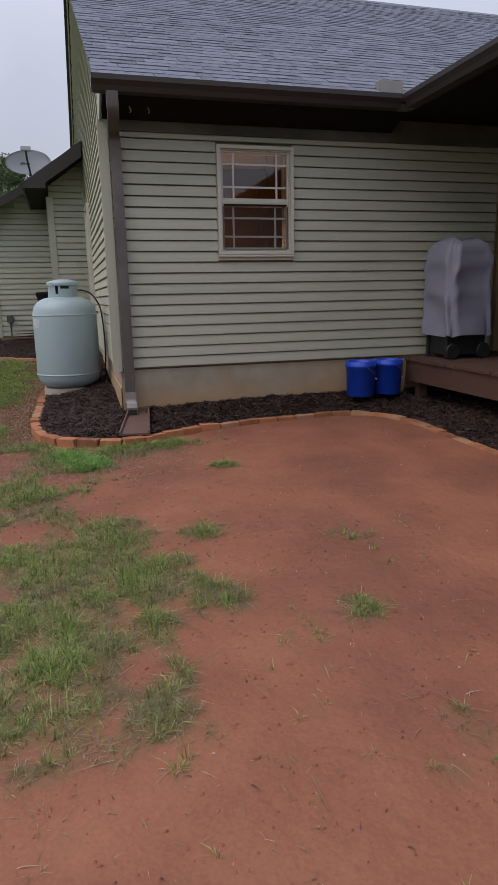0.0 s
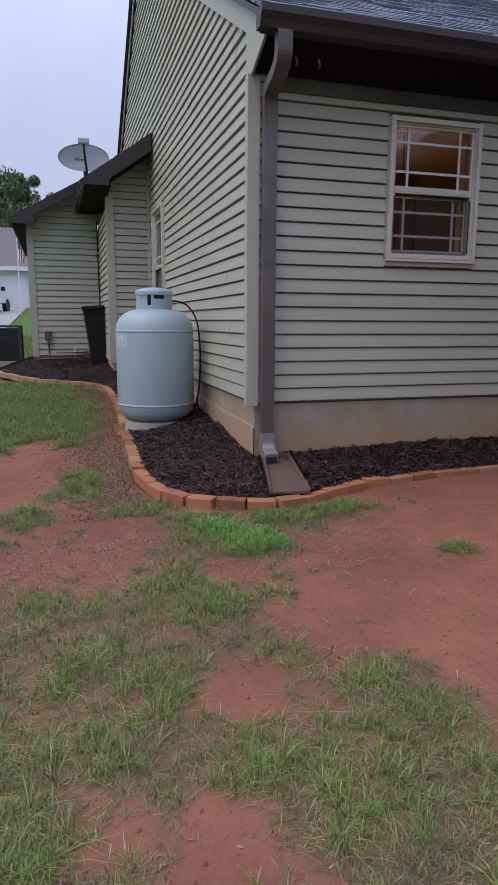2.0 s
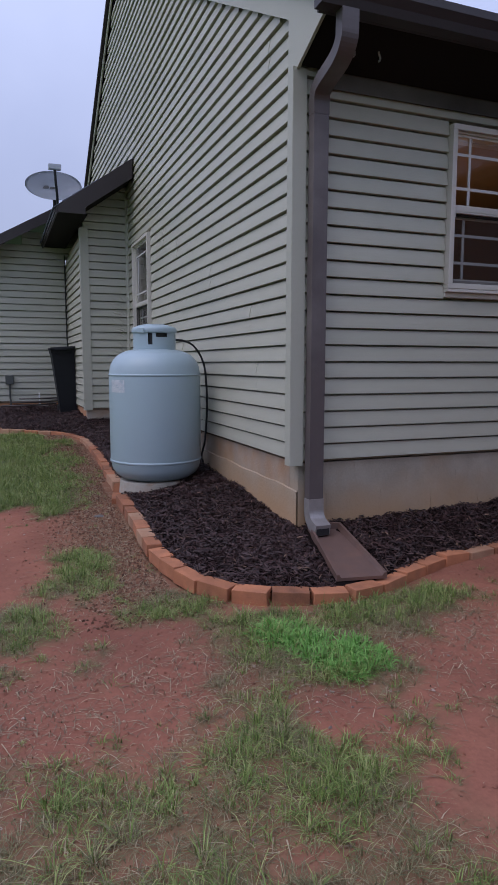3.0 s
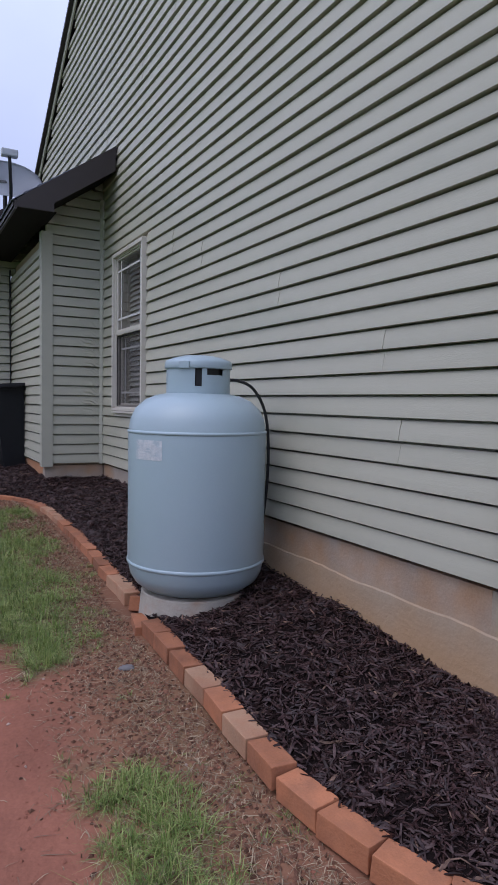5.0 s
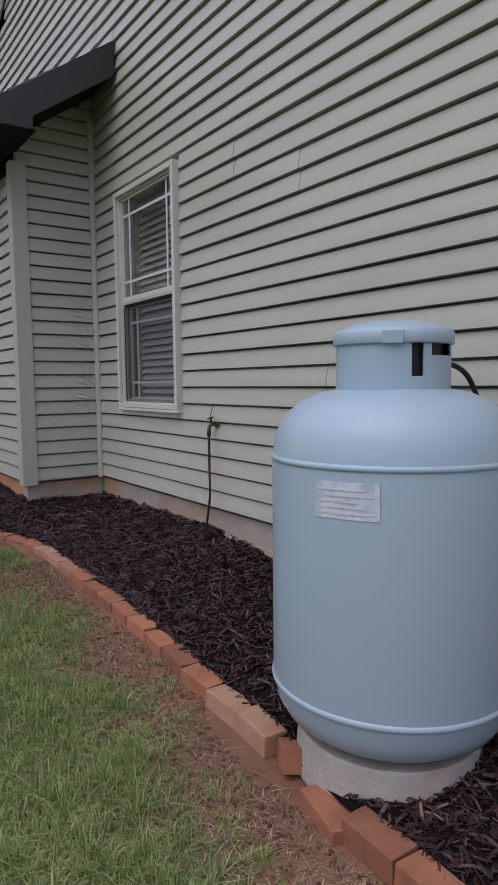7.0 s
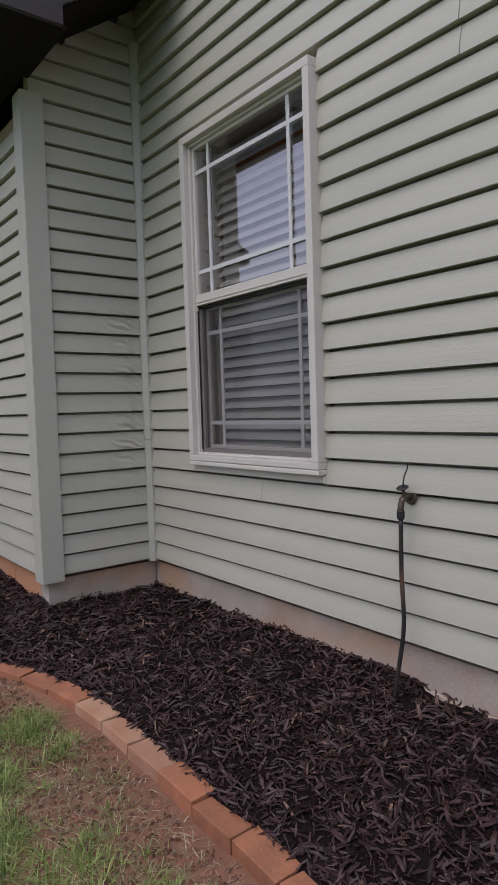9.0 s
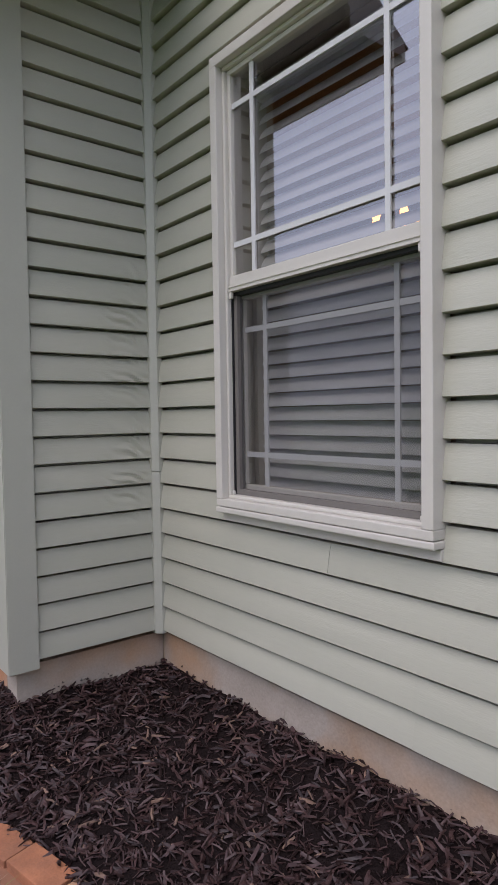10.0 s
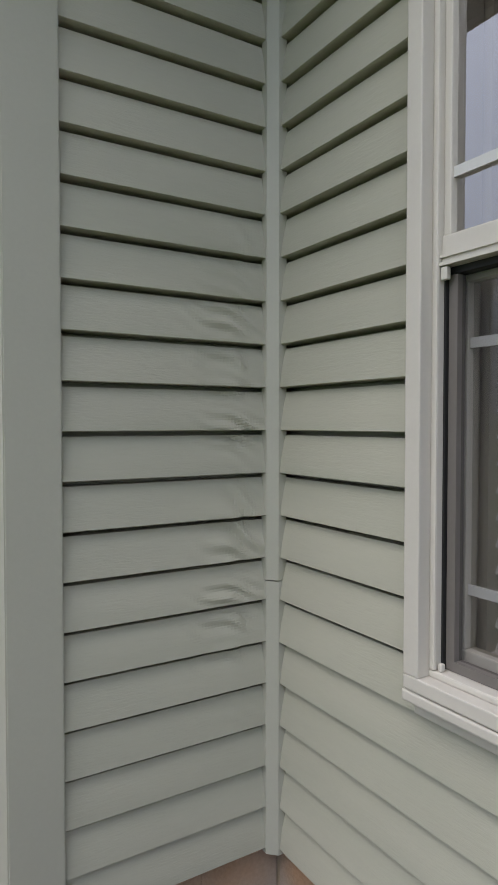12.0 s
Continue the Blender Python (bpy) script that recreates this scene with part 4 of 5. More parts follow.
def scatter_chips(name, count, lo, hi, material, seed, label):
    """Shredded wood: bent slivers with a thickness, tipped every way."""
    rng = random.Random(seed)
    verts, faces = [], []
    for _ in range(count):
        c0 = mulch_point(rng)
        if abs(c0.x - 0.675 - 0.176 * (c0.y - 6.80)) < 0.15 and c0.y < 6.84:
            continue
        L = rng.uniform(lo, hi)
        w, t = L * rng.uniform(0.07, 0.30), L * rng.uniform(0.04, 0.11)
        m = Matrix.Rotation(rng.uniform(0, 6.283), 3, "Z") @ Matrix.Rotation(rng.gauss(0, 0.38), 3, "Y") @ Matrix.Rotation(rng.gauss(0, 0.6), 3, "X")
        bend = rng.uniform(-0.15, 0.2) * L
        n0 = len(verts)
        for x, z in ((-L / 2, 0), (0, bend), (L / 2, 0)):
            k = 0.55 if x else 1.0
            for y, h in ((-w * k / 2, 0), (w * k / 2, 0), (w * 0.2 * k, t)):
                verts.append(c0 + Vector((0, 0, 0.006)) + m @ Vector((x, y, z + h)))
        for s in (0, 3):
            for a, b in ((0, 1), (1, 2), (2, 0)):
                faces.append((n0 + s + a, n0 + s + b, n0 + s + 3 + b, n0 + s + 3 + a))
    return tagged(new(name, raw_mesh(name, verts, faces, material)), label, "mulch", kind="stuff")


scatter_chips("mulch_chips", 64000, 0.012, 0.062, M_CHIP, 21, "dark shredded mulch chips heaped in the bed")
scatter_chips("mulch_splinters", 2200, 0.014, 0.06, M_CHIP_PALE, 22, "paler split wood chips among the mulch")

# bricks laid end to end; they break off at the tank's pad
edging = thing("brick_edging", (0, 0, 0), "curved row of red bricks edging the mulch", "edging")
brick_shapes = []
for L in (0.192, 0.19, 0.186):
    bm = boxes((-L / 2, L / 2, -0.047, 0.047, -0.05, 0.028), bevel=0.004)
    for v in bm.verts:
        v.co += Vector((noise.noise(v.co * 31 + Vector((L * 99, 0, 0))), noise.noise(v.co * 29 + Vector((0, L * 99, 0))), noise.noise(v.co * 33))) * 0.0022
    brick_shapes.append((finish("brick", bm, M_BRICK), None))
    brick_shapes.append((finish("brick", boxes((-L / 2, L / 2, -0.047, 0.047, -0.05, 0.028), bevel=0.006), M_BRICK_PALE), None))
rng = random.Random(77)
walked, target = 0.0, 0.0
for a, b in zip(edge_line, edge_line[1:]):
    seg = (b - a).length
    while target <= walked + seg:
        p = a + (b - a) * ((target - walked) / seg)
        target += 0.1985
        if 8.36 < p.y < 8.74 and p.x < 0:
            continue
        d = (b - a).normalized()
        pale = 1 if (7.2 < p.y < 7.9 and p.x < 0 and rng.random() < 0.25) or (p.x > 1.0 and rng.random() < 0.3) or (8.8 < p.y < 12.3 and p.x < 0 and rng.random() < 0.3) or p.y > 12.3 else 0
        ob = part("brick", brick_shapes[2 * rng.randrange(3) + pale][0], M_BRICK, edging)
        ob.matrix_basis = (Matrix.Translation((p.x, p.y, brick_z(p.x, p.y) - 0.028 + rng.uniform(-0.006, 0.004))) @
                           Matrix.Rotation(math.atan2(d.y, d.x) + rng.gauss(0, 0.035), 4, "Z") @ Matrix.Rotation(rng.gauss(0, 0.03), 4, "X") @ Matrix.Rotation(rng.gauss(0, 0.025) - 0.03 * d.y, 4, "Y"))
    walked += seg
for x, y, z, rz, ry in ((-0.225, 8.79, 0.385, 62, 14), (-0.31, 8.52, 0.345, 78, -4)):
    ob = part("brick", brick_shapes[0][0], M_BRICK, edging)
    ob.matrix_basis = pose(x, y, z, 3, ry, rz)

# ---- propane tank ----
tank = thing("propane_tank", (0.035, 8.61, 0.0), "upright blue-grey steel propane tank with a domed collar cap", "propane tank")
R = 0.376
prof = [(0.10, 0.475), (0.20, 0.482), (0.28, 0.502), (0.335, 0.540), (0.362, 0.585), (R - 0.003, 0.64), (R, 0.652), (R, 1.335), (R - 0.002, 1.36), (0.365, 1.42), (0.338, 1.475), (0.29, 1.52), (0.23, 1.547), (0.17, 1.558), (0.05, 1.562)]
part("tank_body", lathe(prof, 72), M_TANK, tank, smooth=True)
for z, w in ((1.352, 0.010), (0.652, 0.012)):
    part("weld_band", lathe([(R - 0.003, z - w), (R + 0.004, z - w * 0.6), (R + 0.0055, z), (R + 0.004, z + w * 0.6), (R - 0.003, z + w)], 72, False), M_TANK, tank, smooth=True)
cr = 0.174


def collar():
    """A short rolled plate ring with two openings cut in its front."""
    bm = bmesh.new()
    n, zs = 120, [1.548, 1.595, 1.605, 1.645, 1.655, 1.672, 1.690]
    def gone(i, k):
        a = i * 360 / n
        zc = (zs[k] + zs[k + 1]) / 2
        return (240 <= a < 251 and 1.59 < zc < 1.69) or (259 <= a < 292 and zc > 1.655)
    for r in (cr, cr - 0.005):
        g = [[bm.verts.new((r * math.cos(2 * math.pi * i / n), r * math.sin(2 * math.pi * i / n), z)) for i in range(n)] for z in zs]
        for k in range(len(zs) - 1):
            for i in range(n):
                if not gone(i, k):
                    bm.faces.new((g[k][i], g[k][(i + 1) % n], g[k + 1][(i + 1) % n], g[k + 1][i]))
    return bm


part("collar", collar(), M_TANK, tank, smooth=True)
part("collar_cap", lathe([(cr + 0.008, 1.690), (cr + 0.010, 1.694), (cr + 0.010, 1.722), (cr + 0.002, 1.734), (0.13, 1.752), (0.08, 1.763), (0.01, 1.768)], 60), M_TANK, tank, smooth=True)
part("cap_tab", boxes((-0.03, 0.03, -cr - 0.016, -cr - 0.008, 1.688, 1.726), bevel=0.003), M_TANK, tank).rotation_euler = (0, 0, radians(-48))
part("valve", lathe([(0.03, 1.55), (0.035, 1.60), (0.05, 1.61), (0.05, 1.66), (0.02, 1.68)], 20), M_BLACK, tank, "dark valve behind the collar opening", True)
# black sheet behind the openings: the collar's inner shade put in as colour
part("collar_shadow_liner", lathe([(cr - 0.02, 1.556), (cr - 0.02, 1.688)], 40, False), M_BLACK, tank, "black liner painted as the shade inside the collar")


def curved_patch(radius, a0, a1, z0, z1, out=0.0015, n=14):
    bm = bmesh.new()
    cols = [[bm.verts.new(((radius + o) * math.cos(radians(a0 + (a1 - a0) * i / n)), (radius + o) * math.sin(radians(a0 + (a1 - a0) * i / n)), z))
             for z in (z0, z1) for o in (0.0, out)] for i in range(n + 1)]
    for a, b in zip(cols, cols[1:]):
        bm.faces.new((a[1], b[1], b[3], a[3]))
        bm.faces.new((a[0], a[1], b[1], b[0]))
        bm.faces.new((a[2], b[2], b[3], a[3]))
    return bm


lab = part("warning_label", curved_patch(R + 0.0005, 190, 218, 1.215, 1.315), M_LABEL, tank, "faded peeling white paper label")
M_FADED = mat("faded_print", (0.50, 0.53, 0.55), 0.7, amount=0.3, scale=60)
for i in range(5):
    part("print_line", curved_patch(R + 0.003, 192 + 2 * (i % 2), 215 - 3 * (i % 3), 1.228 + 0.016 * i, 1.233 + 0.016 * i, 0.0006), M_FADED, lab)
pad = thing("tank_pad", (0.02, 8.60, 0.345), "round pale concrete pad under the propane tank", "concrete pad")
part("slab", lathe([(0.300, 0.0), (0.302, 0.01), (0.290, 0.135), (0.282, 0.142), (0.02, 0.142)], 40), M_CONCRETE, pad)

hose = thing("gas_hose", (0, 0, 0), "black gas hose from the tank collar to the wall", "hose")
part("hose", tube(smooth_line([(0.14, 8.58, 1.63), (0.26, 8.57, 1.635), (0.37, 8.57, 1.58), (0.455, 8.58, 1.42), (0.483, 8.60, 1.12), (0.484, 8.66, 0.80), (0.475, 8.74, 0.64), (0.50, 8.78, 0.57)], 8), 0.009), M_BLACK, hose, smooth=True)

# ---- splash block ----
def dish_block():
    bm = bmesh.new()
    nl, L = 10, 0.66
    rows = []
    for i in range(nl + 1):
        u = i / nl
        w = 0.105 + 0.035 * u
        y, zb = -L * u, 0.03 * (1 - u)
        sec = [(-w, 0.0), (-w, 0.055), (-w + 0.014, 0.055), (-w + 0.024, 0.018), (w - 0.024, 0.018), (w - 0.014, 0.055), (w, 0.055), (w, 0.0)]
        rows.append([bm.verts.new((x, y, z + zb - (0.02 * u if z > 0.05 else 0))) for x, z in sec])
    for a, b in zip(rows, rows[1:]):
        for k in range(8):
            bm.faces.new((a[k], a[(k + 1) % 8], b[(k + 1) % 8], b[k]))
    bm.faces.new(rows[0])
    bm.faces.new(rows[-1])
    box(bm, -0.105, 0.105, -0.012, 0.004, 0.03, 0.085)
    return bm


splash = thing("splash_block", pose(0.675, 6.80, 0.375, 5.5, 0, -10), "brown plastic splash block under the downspout", "splash block")
part("trough", dish_block(), M_SPLASH, splash)

# ---- hose bib on the gable wall ----
bib = thing("hose_bib", (GX - 0.012, 10.385, 1.345), "tarnished outdoor tap with a thin black line running down", "tap")
part("wall_flange", lathe([(0.024, 0), (0.026, 0.004), (0.022, 0.008)], 20), M_BRASS, bib).matrix_basis = pose(0, 0, 0, 0, -90, 0)
part("spout", tube(smooth_line([(0, 0, 0), (-0.03, 0, 0), (-0.048, 0.0, -0.010), (-0.055, 0, -0.04)], 5), 0.011, 10), M_BRASS, bib, smooth=True)
part("stem", tube([(-0.03, 0, 0.0), (-0.042, 0, 0.030)], 0.006), M_BRASS, bib)
part("wheel_handle", lathe([(0.008, 0), (0.019, 0.002), (0.021, 0.005), (0.018, 0.008), (0.006, 0.008)], 16), M_BLACK, bib).matrix_basis = pose(-0.042, 0, 0.030, 0, -18, 0)
part("connector", lathe([(0.010, 0), (0.013, 0.006), (0.013, 0.028), (0.009, 0.034)], 14), M_BLACK, bib).location = (-0.055, 0, -0.07)
part("wire", tube(smooth_line([(-0.042, 0, 0.03), (-0.044, -0.008, 0.07), (-0.035, -0.015, 0.10), (-0.037, -0.015, 0.115)], 4), 0.0025, 6), M_BLACK, bib)
part("line", tube(smooth_line([(-0.055, 0, -0.07), (-0.056, 0.0, -0.25), (-0.062, -0.01, -0.42), (-0.075, 0.005, -0.57), (-0.085, 0.02, -0.69)], 8), 0.0075, 8), M_PIPE, bib, smooth=True)

# ---- deck, grill, pails, door ----
deck = thing("deck", (0, 0, 0), "worn red-brown wooden deck along the house", "deck")
DX = 3.56
me_board = finish("deck_board", boxes((0, 4.3, -0.067, 0.067, -0.035, 0.0), bevel=0.004), M_DECK)
y = RY - 0.10
while y > -2.9:
    ob = part("deck_board", me_board, M_DECK, deck)
    ob.location = (DX - 0.02 + 0.006 * math.sin(y * 37), y, 0.845)
    y -= 0.14
part("rim_joist", boxes((DX, DX + 0.04, -2.9, RY - 0.03, 0.60, 0.808)), M_DECK, deck)
for yy in (6.5, 4.6, 2.7):
    part("deck_post", boxes((DX + 0.06, DX + 0.15, yy - 0.045, yy + 0.045, 0.2, 0.808)), M_DECK, deck)

grill = thing("covered_grill", (4.02, 6.45, 0.845), "barbecue grill under a loose grey fabric cover", "grill")
part("cart", boxes((-0.20, 0.20, -0.19, 0.19, 0.04, 0.45), (-0.225, -0.185, -0.20, -0.16, 0.0, 0.5), (0.185, 0.225, -0.20, -0.16, 0.0, 0.5), (-0.225, -0.185, 0.16, 0.20, 0.0, 0.5), (0.185, 0.225, 0.16, 0.20, 0.0, 0.5), bevel=0.006), M_BLACK, grill)
cv = bmesh.new()
NN, rings = 72, []
for k in range(19):
    u = k / 18
    z = 0.235 + 0.985 * u
    top = clamp((u - 0.86) / 0.14, 0, 1)
    ring = []
    for i in range(NN):
        a = 2 * math.pi * i / NN
        e = 0.28
        ca, sa = math.cos(a), math.sin(a)
        x = 0.255 * math.copysign(abs(ca) ** e, ca)
        yv = 0.27 * math.copysign(abs(sa) ** e, sa)
        fold = 0.022 * math.sin(7 * a + 3.2 * u + 1.5 * math.sin(4 * u)) * (1 - 0.7 * u) + 0.02 * noise.noise((3 * ca, 3 * sa, 5 * u))
        fold += 0.030 * math.exp(-((u - 0.62 - 0.14 * abs(math.sin(1.5 * a))) / 0.045) ** 2) + 0.026 * math.exp(-((u - 0.30 - 0.16 * abs(math.sin(1.5 * a + 0.6))) / 0.045) ** 2)
        s = (1 - 0.07 * u + 0.03 * (1 - u) ** 3) * (1 - 0.45 * top ** 2)
        ring.append(cv.verts.new((x * s + fold * ca, yv * s + fold * sa, z - 0.05 * top ** 2 * (1 - abs(ca)) + 0.012 * math.sin(7 * a) * (1 - u))))
    rings.append(ring)
for a, b in zip(rings, rings[1:]):
    for i in range(NN):
        cv.faces.new((a[i], a[(i + 1) % NN], b[(i + 1) % NN], b[i]))
cv.faces.new(rings[-1])
part("fabric_cover", cv, M_COVER, grill, "wrinkled grey fabric cover", True)
for x in (-0.18, 0.18):
    wheel = part("wheel", lathe([(0.02, -0.015), (0.07, -0.018), (0.08, -0.01), (0.08, 0.01), (0.07, 0.018), (0.02, 0.015)], 24), M_BLACK, grill)
    wheel.matrix_basis = pose(x, -0.235, 0.08, 90, 0, 0)


def pail(x, y, tilt, label):
    ob = thing("plastic_pail", pose(x, y, 0.475, tilt, 0, 30 * x), label, "pail", "blue pails by the deck")
    part("bucket", lathe([(0.135, 0.0), (0.142, 0.004), (0.150, 0.30), (0.158, 0.302), (0.158, 0.33), (0.153, 0.335), (0.155, 0.36), (0.15, 0.365), (0.142, 0.36), (0.138, 0.02), (0.01, 0.015)], 40), M_BLUE, ob, smooth=True)
    part("bail_handle", tube(smooth_line([(-0.157, 0, 0.31), (-0.15, -0.08, 0.25), (0, -0.165, 0.17), (0.15, -0.08, 0.25), (0.157, 0, 0.31)], 6), 0.003, 6), M_FLASH, ob)
    part("grip", tube([(-0.045, -0.162, 0.173), (0, -0.167, 0.17), (0.045, -0.162, 0.173)], 0.009, 8), M_PVC, ob)
    return ob


pail(2.98, 6.56, 0, "blue plastic pail with a wire handle, in the mulch")
pail(3.31, 6.60, 1.5, "blue plastic pail with a wire handle, beside the deck")
stick = thing("wood_offcut", pose(3.52, 6.66, 0.47, 0, 4, 0), "short pale wood offcut leaning by the pails", "wood")
part("board", boxes((-0.02, 0.02, -0.012, 0.012, 0.0, 0.36), bevel=0.003), M_OAK, stick)

door = thing("door_1", (4.78, RY, Z0), "wood-framed patio door beside the grill", "door", kind="structure")
part("door_frame", boxes((0.0, 0.07, -0.03, 0.12, 0.0, 2.1), (0.85, 0.92, -0.03, 0.12, 0.0, 2.1), (0.07, 0.85, -0.03, 0.12, 2.03, 2.1), bevel=0.004), M_OAK, door)
part("door_panel", boxes((0.07, 0.85, 0.03, 0.075, 0.02, 2.03), bevel=0.004), M_CABINET, door)
part("door_handle", lathe([(0.012, 0), (0.026, 0.01), (0.026, 0.05), (0.01, 0.06)], 16), M_BRASS, door).matrix_basis = pose(0.16, 0.03, 1.0, 90, 0, 0)

# ---- satellite dish on the bump-out roof ----
dish = thing("satellite_dish", (-0.37, 12.82, bz(-0.33)), "grey oval satellite dish on a dark roof mast", "satellite dish")
db = bmesh.new()
n_r, n_a, dr = 8, 48, []
for k in range(n_r + 1):
    r = k / n_r
    dr.append([db.verts.new((0.378 * r * math.cos(2 * math.pi * i / n_a), -0.085 * r * r, 0.262 * r * math.sin(2 * math.pi * i / n_a))) for i in range(n_a)] if k else [db.verts.new((0, 0, 0))])
for i in range(n_a):
    db.faces.new((dr[0][0], dr[1][i], dr[1][(i + 1) % n_a]))
for a, b in zip(dr[1:], dr[2:]):
    for i in range(n_a):
        db.faces.new((a[i], b[i], b[(i + 1) % n_a], a[(i + 1) % n_a]))
bmesh.ops.solidify(db, geom=db.faces[:], thickness=0.008)
refl = part("reflector", db, M_DISH, dish, smooth=True)
refl.matrix_basis = pose(0.0, 0.02, 0.40, -32, -7, 6)
part("mast", tube([(0.02, 0.12, 0.0), (0.02, 0.12, 0.36), (0.01, 0.06, 0.42)], 0.022, 10), M_BLACK, dish)
part("feed_arm", tube(smooth_line([(0.03, -0.05, 0.13), (0.03, -0.22, 0.22), (0.0, -0.38, 0.42), (-0.01, -0.40, 0.56)], 6), 0.017, 8), M_BLACK, dish)
part("receiver", boxes((-0.09, 0.07, -0.45, -0.36, 0.55, 0.62), (-0.03, 0.03, -0.36, -0.31, 0.57, 0.61), bevel=0.012), M_DISH, dish)
mk = part("maker_mark", boxes((-0.14, -0.05, -0.012, -0.010, 0.02, 0.07), (-0.04, 0.03, -0.008, -0.006, 0.015, 0.05)), M_AC, refl, "small dark printed mark")
part("roof_foot", boxes((-0.06, 0.10, 0.04, 0.20, -0.03, 0.03), bevel=0.005), M_BLACK, dish)

# ---- things by the far wing ----
can = thing("trash_can", pose(-0.215, 13.35, 0.655, 0, -4, 0), "dark plastic wheeled trash can against the wall", "trash can")
tb = bmesh.new()
for z0, z1, a, b in ((0.0, 0.95, 0.112, 0.160), (0.95, 1.0, 0.172, 0.172)):
    lo = [tb.verts.new((sx * a, sy * a * 1.1, z0)) for sx, sy in ((-1, -1), (1, -1), (1, 1), (-1, 1))]
    hi = [tb.verts.new((sx * b, sy * b * 1.1, z1)) for sx, sy in ((-1, -1), (1, -1), (1, 1), (-1, 1))]
    tb.faces.new(lo)
    tb.faces.new(hi)
    for i in range(4):
        tb.faces.new((lo[i], lo[(i + 1) % 4], hi[(i + 1) % 4], hi[i]))
part("bin_body", tb, M_BIN, can)
part("lid", boxes((-0.18, 0.18, -0.23, 0.22, 1.0, 1.035), (-0.12, 0.12, -0.30, -0.27, 0.985, 1.02), bevel=0.01), M_BIN, can)
for x in (-0.115, 0.115):
    part("wheel", lathe([(0.02, -0.02), (0.09, -0.02), (0.09, 0.02), (0.02, 0.02)], 20), M_BLACK, can).matrix_basis = pose(x, 0.2, 0.08, 0, 90, 0)

ac = thing("condenser_unit", (-1.90, 15.4, ground_z(-1.90, 15.4) + 0.14), "dark metal air conditioning condenser on a pad", "air conditioner")
part("base", boxes((-0.42, 0.42, -0.42, 0.42, -0.2, 0.06)), M_CONCRETE, ac)
part("core", boxes((-0.34, 0.34, -0.34, 0.34, 0.06, 0.66)), M_BLACK, ac)
for sx in (-0.36, 0.36):
    for sy in (-0.36, 0.36):
        part("corner_post", boxes((sx - 0.025, sx + 0.025, sy - 0.025, sy + 0.025, 0.06, 0.68)), M_AC, ac)
me_l = finish("louver", boxes((-0.335, 0.335, -0.006, 0.006, 0, 0.014)), M_AC)
for k in range(15):
    for face in range(4):
        lv = part("louver", me_l, M_AC, ac)
        lv.matrix_basis = Matrix.Rotation(face * math.pi / 2, 4, "Z") @ Matrix.Translation((0, -0.36, 0.09 + 0.038 * k))
part("top_cover", boxes((-0.39, 0.39, -0.39, 0.39, 0.68, 0.72), bevel=0.01), M_AC, ac)

box_e = thing("utility_box", (-1.02, FY - 0.02, 1.12), "small grey utility box with conduit on the wall", "utility box")
part("housing", boxes((-0.06, 0.06, -0.07, 0.0, 0, 0.14), bevel=0.006), M_ELEC, box_e)
part("conduit", tube([(0.0, -0.03, 0.0), (0.0, -0.03, -0.2), (0.02, -0.05, -0.42)], 0.014, 8), M_ELEC, box_e)
coil = thing("garden_hose", (-0.55, 13.55, heap(-0.5, 13.5) + 0.0), "dark brown garden hose piled in loose loops on mulch", "hose")
pts = [((0.34 + 0.05 * math.sin(3 * a)) * math.cos(a) + 0.02 * a - 0.3, (0.16 + 0.03 * math.sin(2 * a)) * math.sin(a), 0.03 + 0.008 * a) for a in [i * 0.3 for i in range(62)]]
part("hose", tube(pts, 0.011, 6), M_HOSE, coil, smooth=True)
pvc = thing("pvc_riser", (-0.58, FY - 0.06, 0.6), "short white pvc pipe standing by the wall", "pipe")
part("pipe", tube([(0, 0, 0), (0, 0, 0.38)], 0.013, 10), M_PVC, pvc)
cable = thing("drop_cable", (0, 0, 0), "black cable running down the corner of the house", "cable")
part("cable", tube(smooth_line([(BX - 0.03, FY - 0.05, 3.15), (BX - 0.03, FY - 0.055, 2.2), (BX - 0.025, FY - 0.05, 1.4), (BX - 0.03, FY - 0.06, 0.7)], 6), 0.009, 6), M_BLACK, cable)

# ---- distance: drive, neighbour's house, pickup, trees ----
drive = tagged(new("driveway", raw_mesh("driveway", [(x, y, ground_z(x, y) + 0.05) for y in (24, 30, 36, 42, 47) for x in (-12, -7.5, -2.6)],
               [(3 * j + i, 3 * j + i + 1, 3 * j + i + 4, 3 * j + i + 3) for j in range(4) for i in range(2)], M_ROAD)), "pale concrete driveway of the neighbour", "driveway", kind="structure")


def gable_house(place):
    ob = thing("neighbour_house", place, "neighbour's white-sided house with grey roof", "house")
    part("wall", boxes((-9, 5, 0, 9, -0.3, 2.6)), M_HOUSE2W, ob)
    part("roof", prism([(-0.5, 2.55), (4.5, 5.6), (9.5, 2.55), (9.5, 2.4), (-0.5, 2.4)], "x", -9.4, 5.4), M_HOUSE2, ob)
    for x0 in (-6.5, 0.4):
        gd = part("garage_door", boxes((x0, x0 + 4.4, -0.05, 0.0, 0, 2.1)), M_HOUSE2W, ob, "white panelled garage door")
        for k in range(4):
            part("door_panel", boxes((x0 + 0.05, x0 + 4.35, -0.07, -0.051, 0.03 + 0.52 * k, 0.5 + 0.52 * k), bevel=0.01), M_HOUSE2W, gd)
    part("eave_board", boxes((-9.4, 5.4, -0.55, -0.5, 2.35, 2.6)), M_HOUSE2W, ob)
    part("downpipe", boxes((4.9, 5.0, -0.1, 0.0, 0, 2.4)), M_HOUSE2W, ob)
    return ob


